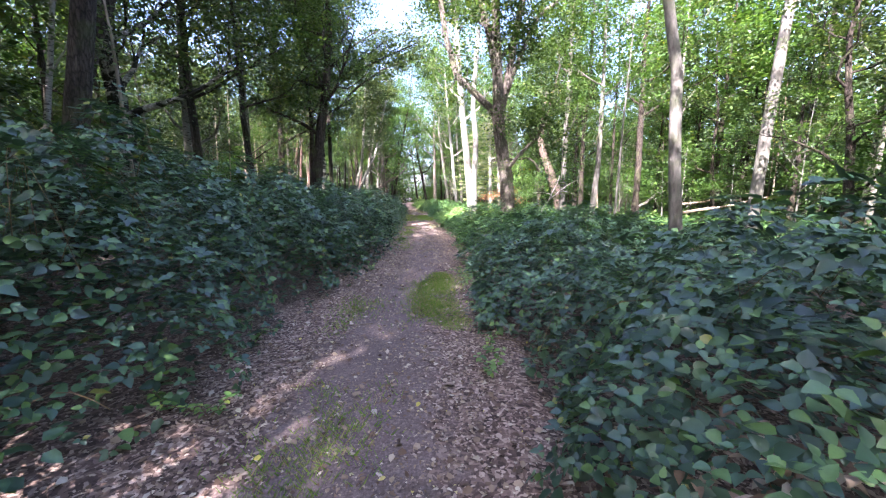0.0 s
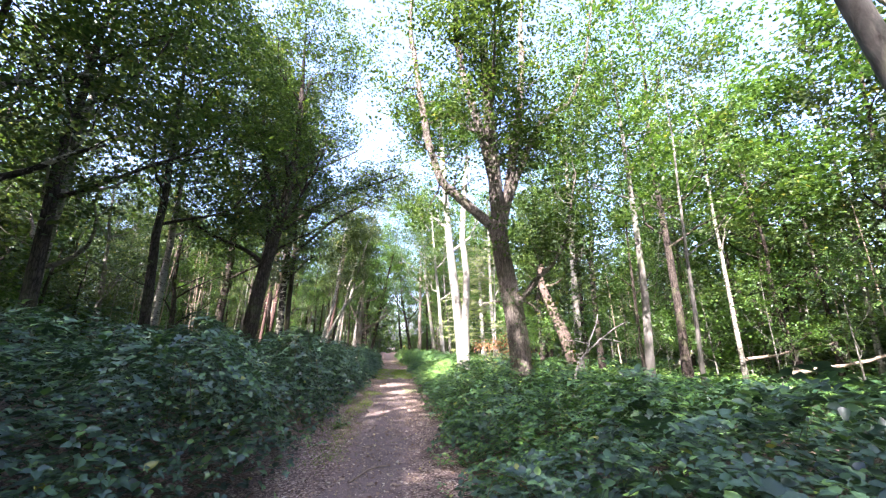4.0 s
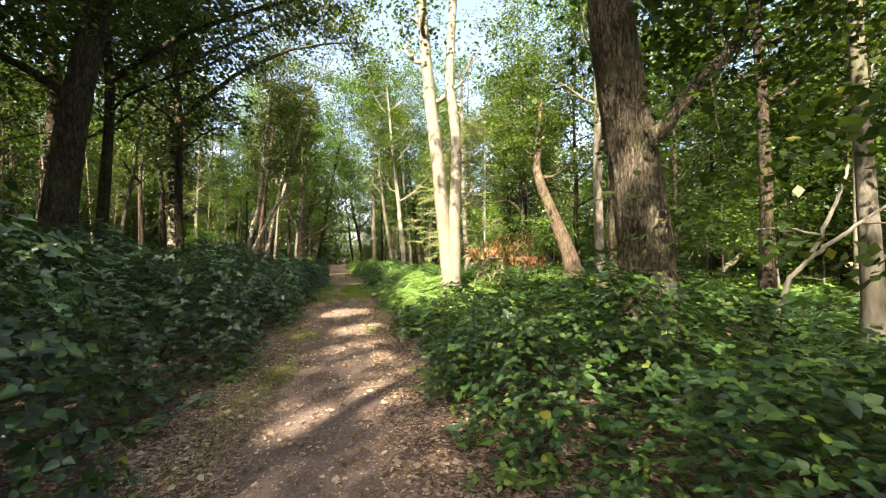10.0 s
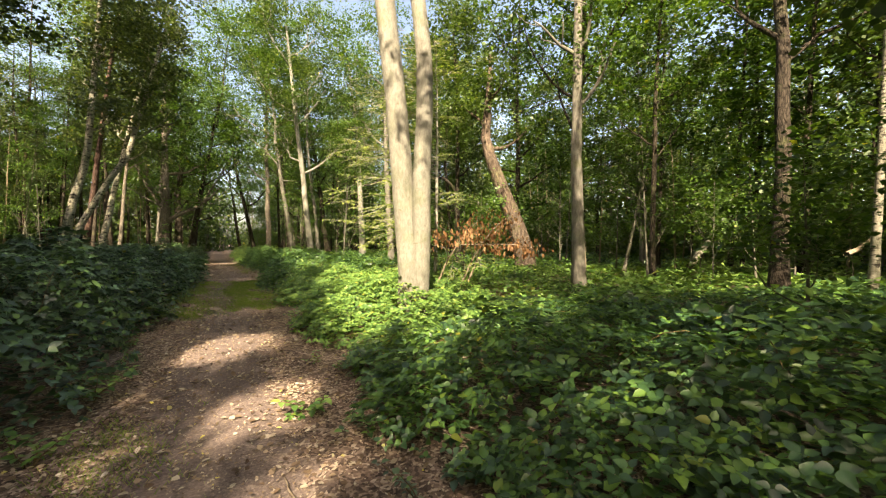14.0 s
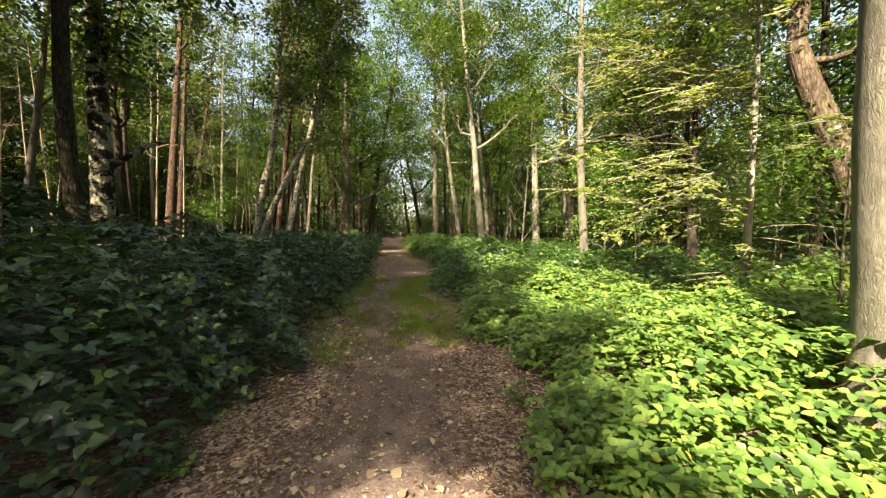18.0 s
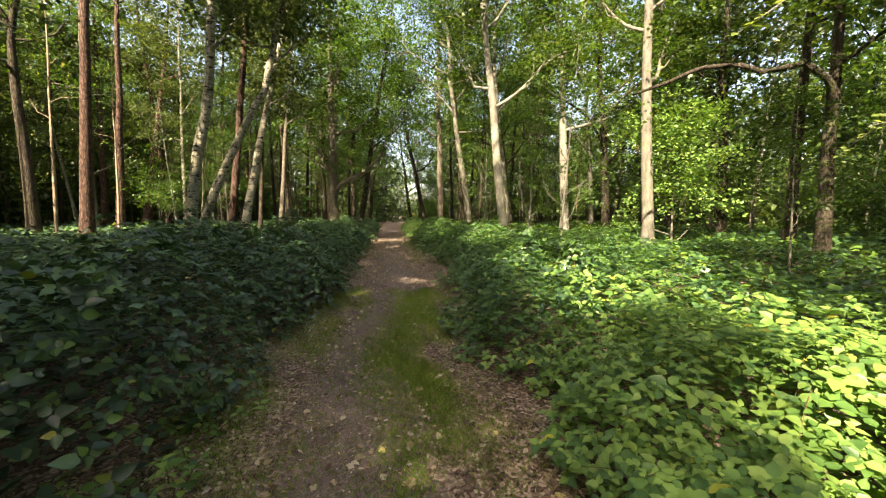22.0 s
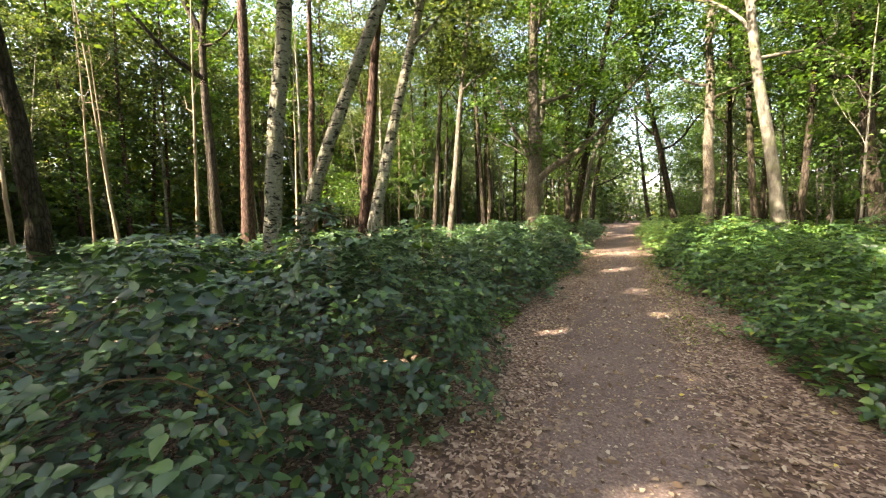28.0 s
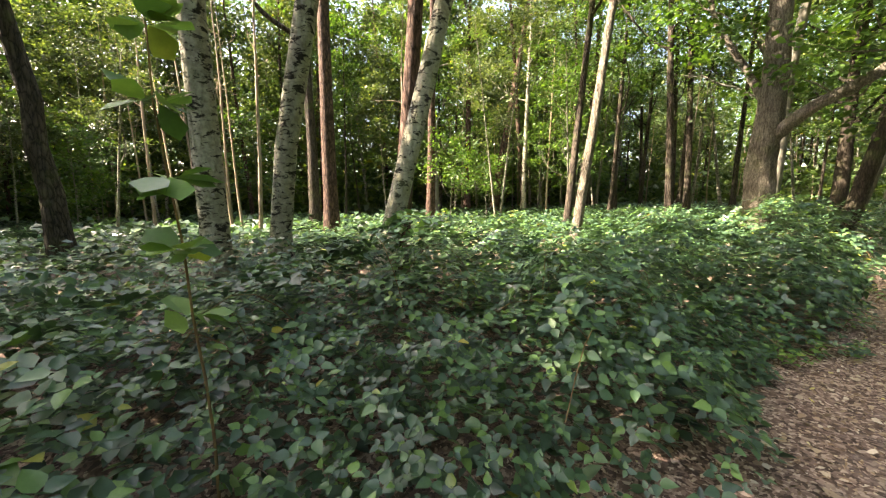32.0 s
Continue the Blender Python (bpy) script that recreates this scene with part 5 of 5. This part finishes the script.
def edge_plants():
    r = np.random.RandomState(41)
    for k in range(110):
        y = r.uniform(2, 46)
        side = -1 if k % 2 else 1
        u = float(path_half(y)) * r.uniform(0.82, 1.15)
        x = float(path_x(y)) + side * u
        sprig(r, x, y, float(ground_z(x, y)), r.uniform(0.05, 0.085), r.randint(2, 5), BRAMBLE_LIGHT if r.uniform() < 0.75 else BRAMBLE, "bramble_sprig", "young green bramble shoot at the edge of the path", "plant", "young shoots along the path", tall=r.uniform(0.15, 0.4))
    for x, y in ((-0.45, 15.56), (-0.96, 19.0), (-0.86, 18.5), (0.78, 21.0), (-1.35, 26.3)):
        sprig(r, x, y, float(ground_z(x, y)), 0.09, 4, BRAMBLE_LIGHT, "bramble_sprig", "bright green bramble shoot standing on the path's edge", "plant", "young shoots along the path", tall=0.22)
    for x, y in ((1.9, 4.0), (1.75, 4.05), (2.1, 4.1)):
        h = float(bramble_height(np.array(x), np.array(y))[0])
        sprig(r, x, y, float(ground_z(x, y)) + h * 0.42, 0.10, 3, DEAD_LEAF, "withered_sprig", "withered pale dry sprig hanging in the brambles", "plant", "", SLIM, 0.3)


edge_plants()


def loose_branch(name, label, lines, bark, leafy=0, seed=0):
    """A branch lying or leaning, with side branches; lines: points, first and last radius."""
    r = np.random.RandomState(seed)
    base = np.array(lines[0][0][0], dtype=float)
    root = thing(name, *base, label, "branch")
    tips = []
    for pts, ra, rb in lines:
        pts = np.array(pts, dtype=float) - base
        t, tt = np.linspace(0, 1, len(pts)), np.linspace(0, 1, len(pts) * 4)
        sm = np.stack([np.interp(tt, t, pts[:, c]) for c in range(3)], -1) + r.normal(0, ra * 0.25, (len(tt), 3))
        g = Geo()
        g.tube(sm, np.linspace(ra, rb, len(tt)), 7, 0.08, seed)
        tips += list(sm[len(sm) // 2:])
        part("bough", g, bark, root, "", True)
    if leafy:
        g = Geo()
        at = np.asarray(tips)[r.randint(0, len(tips), leafy)] + r.normal(0, 1, (leafy, 3)) * np.array((0.16, 0.16, 0.1))
        g.leaves(at, r.normal(0, 1, (leafy, 3)) * np.array((1, 1, 0.3)), r.normal(0, 0.3, (leafy, 3)) - np.array((0, 0, 1.0)), r.uniform(0.06, 0.12, leafy), SLIM)
        part("leaves", g, WITHERED, root)
    return root


loose_branch("fallen_stick", "thin curved dry stick lying across the path", [([(0.33, 12.58, 0.03), (0.42, 12.85, 0.03), (0.49, 13.06, 0.03), (0.62, 13.16, 0.03), (0.75, 13.2, 0.03)], 0.012, 0.006)], DEAD_WOOD, 0, 1)
loose_branch("dead_branch", "bare white forked branch standing in the brambles", [([(4.67, 16.95, 0.3), (4.85, 16.84, 1.15), (5.03, 16.75, 1.4), (5.12, 16.7, 1.64), (5.3, 16.66, 2.06), (5.36, 16.65, 2.3)], 0.026, 0.012), ([(5.03, 16.75, 1.4), (5.18, 16.65, 1.55), (5.32, 16.54, 1.71), (5.6, 16.42, 1.95), (5.9, 16.3, 2.12)], 0.022, 0.009), ([(5.1, 16.7, 1.6), (4.8, 16.8, 1.68), (4.45, 16.9, 1.66)], 0.013, 0.006), ([(5.32, 16.54, 1.71), (5.5, 16.4, 1.7), (5.75, 16.3, 1.62)], 0.012, 0.005)], PALE_WOOD, 0, 2)
for dx, dy, seed in ((0, 0, 3), (0.45, 0.5, 13), (-0.4, 0.35, 14)):
    loose_branch("withered_branch", "fallen branch hung with dry orange-brown leaves", [([(x + dx, y + dy, z) for x, y, z in line], ra, rb) for line, ra, rb in (([(4.05, 24.6, 0.2), (4.45, 24.5, 1.1), (4.8, 24.3, 1.7), (5.15, 24.2, 2.0)], 0.025, 0.008), ([(4.45, 24.5, 1.1), (4.15, 24.1, 1.5), (3.95, 23.9, 1.7)], 0.014, 0.006), ([(4.65, 24.4, 1.4), (5.05, 23.9, 1.4), (5.35, 23.7, 1.3)], 0.014, 0.006))], DEAD_WOOD, 240, seed)
loose_branch("fallen_log", "pale fallen birch log propped in the undergrowth", [([(12.6, 24.8, 0.7), (13.6, 24.9, 1.3), (14.6, 25, 2.2), (15.4, 25, 3.0)], 0.10, 0.06)], BIRCH_BARK, 0, 4)
loose_branch("fallen_log", "thin bare fallen branch lying over the undergrowth", [([(13.2, 21.5, 1.1), (15.0, 21.7, 1.35), (17.2, 22, 1.7), (18.6, 22.3, 2.3)], 0.06, 0.03), ([(16.2, 21.9, 1.5), (17.0, 21.6, 2.0), (17.8, 21.3, 2.2)], 0.03, 0.012)], DEAD_WOOD, 0, 5)
loose_branch("fallen_log", "bare pale fallen trunk among the brambles", [([(10.5, 17.2, 0.9), (12.0, 17.0, 1.15), (13.5, 16.9, 1.5)], 0.06, 0.03)], DEAD_WOOD, 0, 6)


def oak_seedling():
    r = np.random.RandomState(51)
    root = thing("oak_seedling", -3.2, 36.6, foot(-3.2, 36.6), "slender bright green seedling rising out of the brambles", "plant")
    g, leaves = Geo(), Geo()
    pts, rr = bough(r, (0, 0, 0), (0.05, 0.02, 1), 2.2, 0.008, 0.5, 0.06, 9, 0.4)
    g.tube(pts, rr, 5)
    part("stem", g, STEM, root)
    for j in range(4, 9):
        for k in range(10):
            a = r.uniform(0, 6.28)
            along = np.array([(math.cos(a), math.sin(a), 0.0)])
            leaves.leaves(pts[j][None] + along * 0.03, np.array([(0, 0, 1.0)]) + r.normal(0, 0.45, (1, 3)), along, r.uniform(0.10, 0.15), LOBED)
    part("leaves", leaves, BRAMBLE_LIGHT, root)


oak_seedling()


def spray_tree(x, y):
    """A thin young tree whose long fine branches carry flat sprays of small leaves."""
    r = np.random.RandomState(61)
    root = thing("young_tree", x, y, foot(x, y), "wispy young tree with pale thin branches and flat yellow-green sprays", "tree")
    g = Geo()
    h = np.linspace(0, 1, 12)
    g.tube(np.stack([0.12 * np.sin(2 * h), 0.1 * h, 7.0 * h - 0.1], -1), 0.06 * (1 - 0.75 * h), 9, 0.05, 3)
    part("trunk", g, PALE_WOOD, root, "", True)
    leaves = Geo()
    for k in range(84):
        z = r.uniform(1.1, 6.6)
        a = math.pi + 0.25 + r.normal(0, 0.85)
        length = r.uniform(1.7, 3.5) * (1.1 - 0.06 * z)
        pts, rr = bough(r, (0.1, 0.05, z), (math.cos(a), math.sin(a), r.uniform(0.0, 0.4)), length, 0.008, -0.2, 0.11, 10, 0.22)
        g = Geo()
        g.tube(pts, rr, 5)
        for j in range(16):
            f = r.uniform(2.0, 8.9)
            p = pts[int(f)] * (1 - f % 1) + pts[int(f) + 1] * (f % 1)
            way = unit(pts[int(f) + 1] - pts[int(f)])
            out = np.array((-way[1], way[0], 0)) * (1 if j % 2 else -1)
            q, qr = bough(r, p, way * 0.7 + out * r.uniform(0.5, 1.0), r.uniform(0.25, 0.65), 0.005, -0.1, 0.14, 5, 0.4)
            g.tube(q, qr, 3)
            n = 15
            w = r.uniform(0.1, 3.99, n)
            i = w.astype(int)
            at = q[i] * (1 - w % 1)[:, None] + q[i + 1] * (w % 1)[:, None]
            turn = r.uniform(0, 6.28, n)
            leaves.leaves(at, r.normal(0, 0.3, (n, 3)) + np.array((0, 0, 0.8)) + 0.6 * TO_SUN, np.stack([np.cos(turn), np.sin(turn), -0.1 + 0 * turn], -1), r.uniform(0.04, 0.075, n), CARD)
        part("limb", g, PALE_WOOD, root, "", True)
    part("crown", leaves, SPRAY_LEAF, root)


spray_tree(4.85, 27.3)
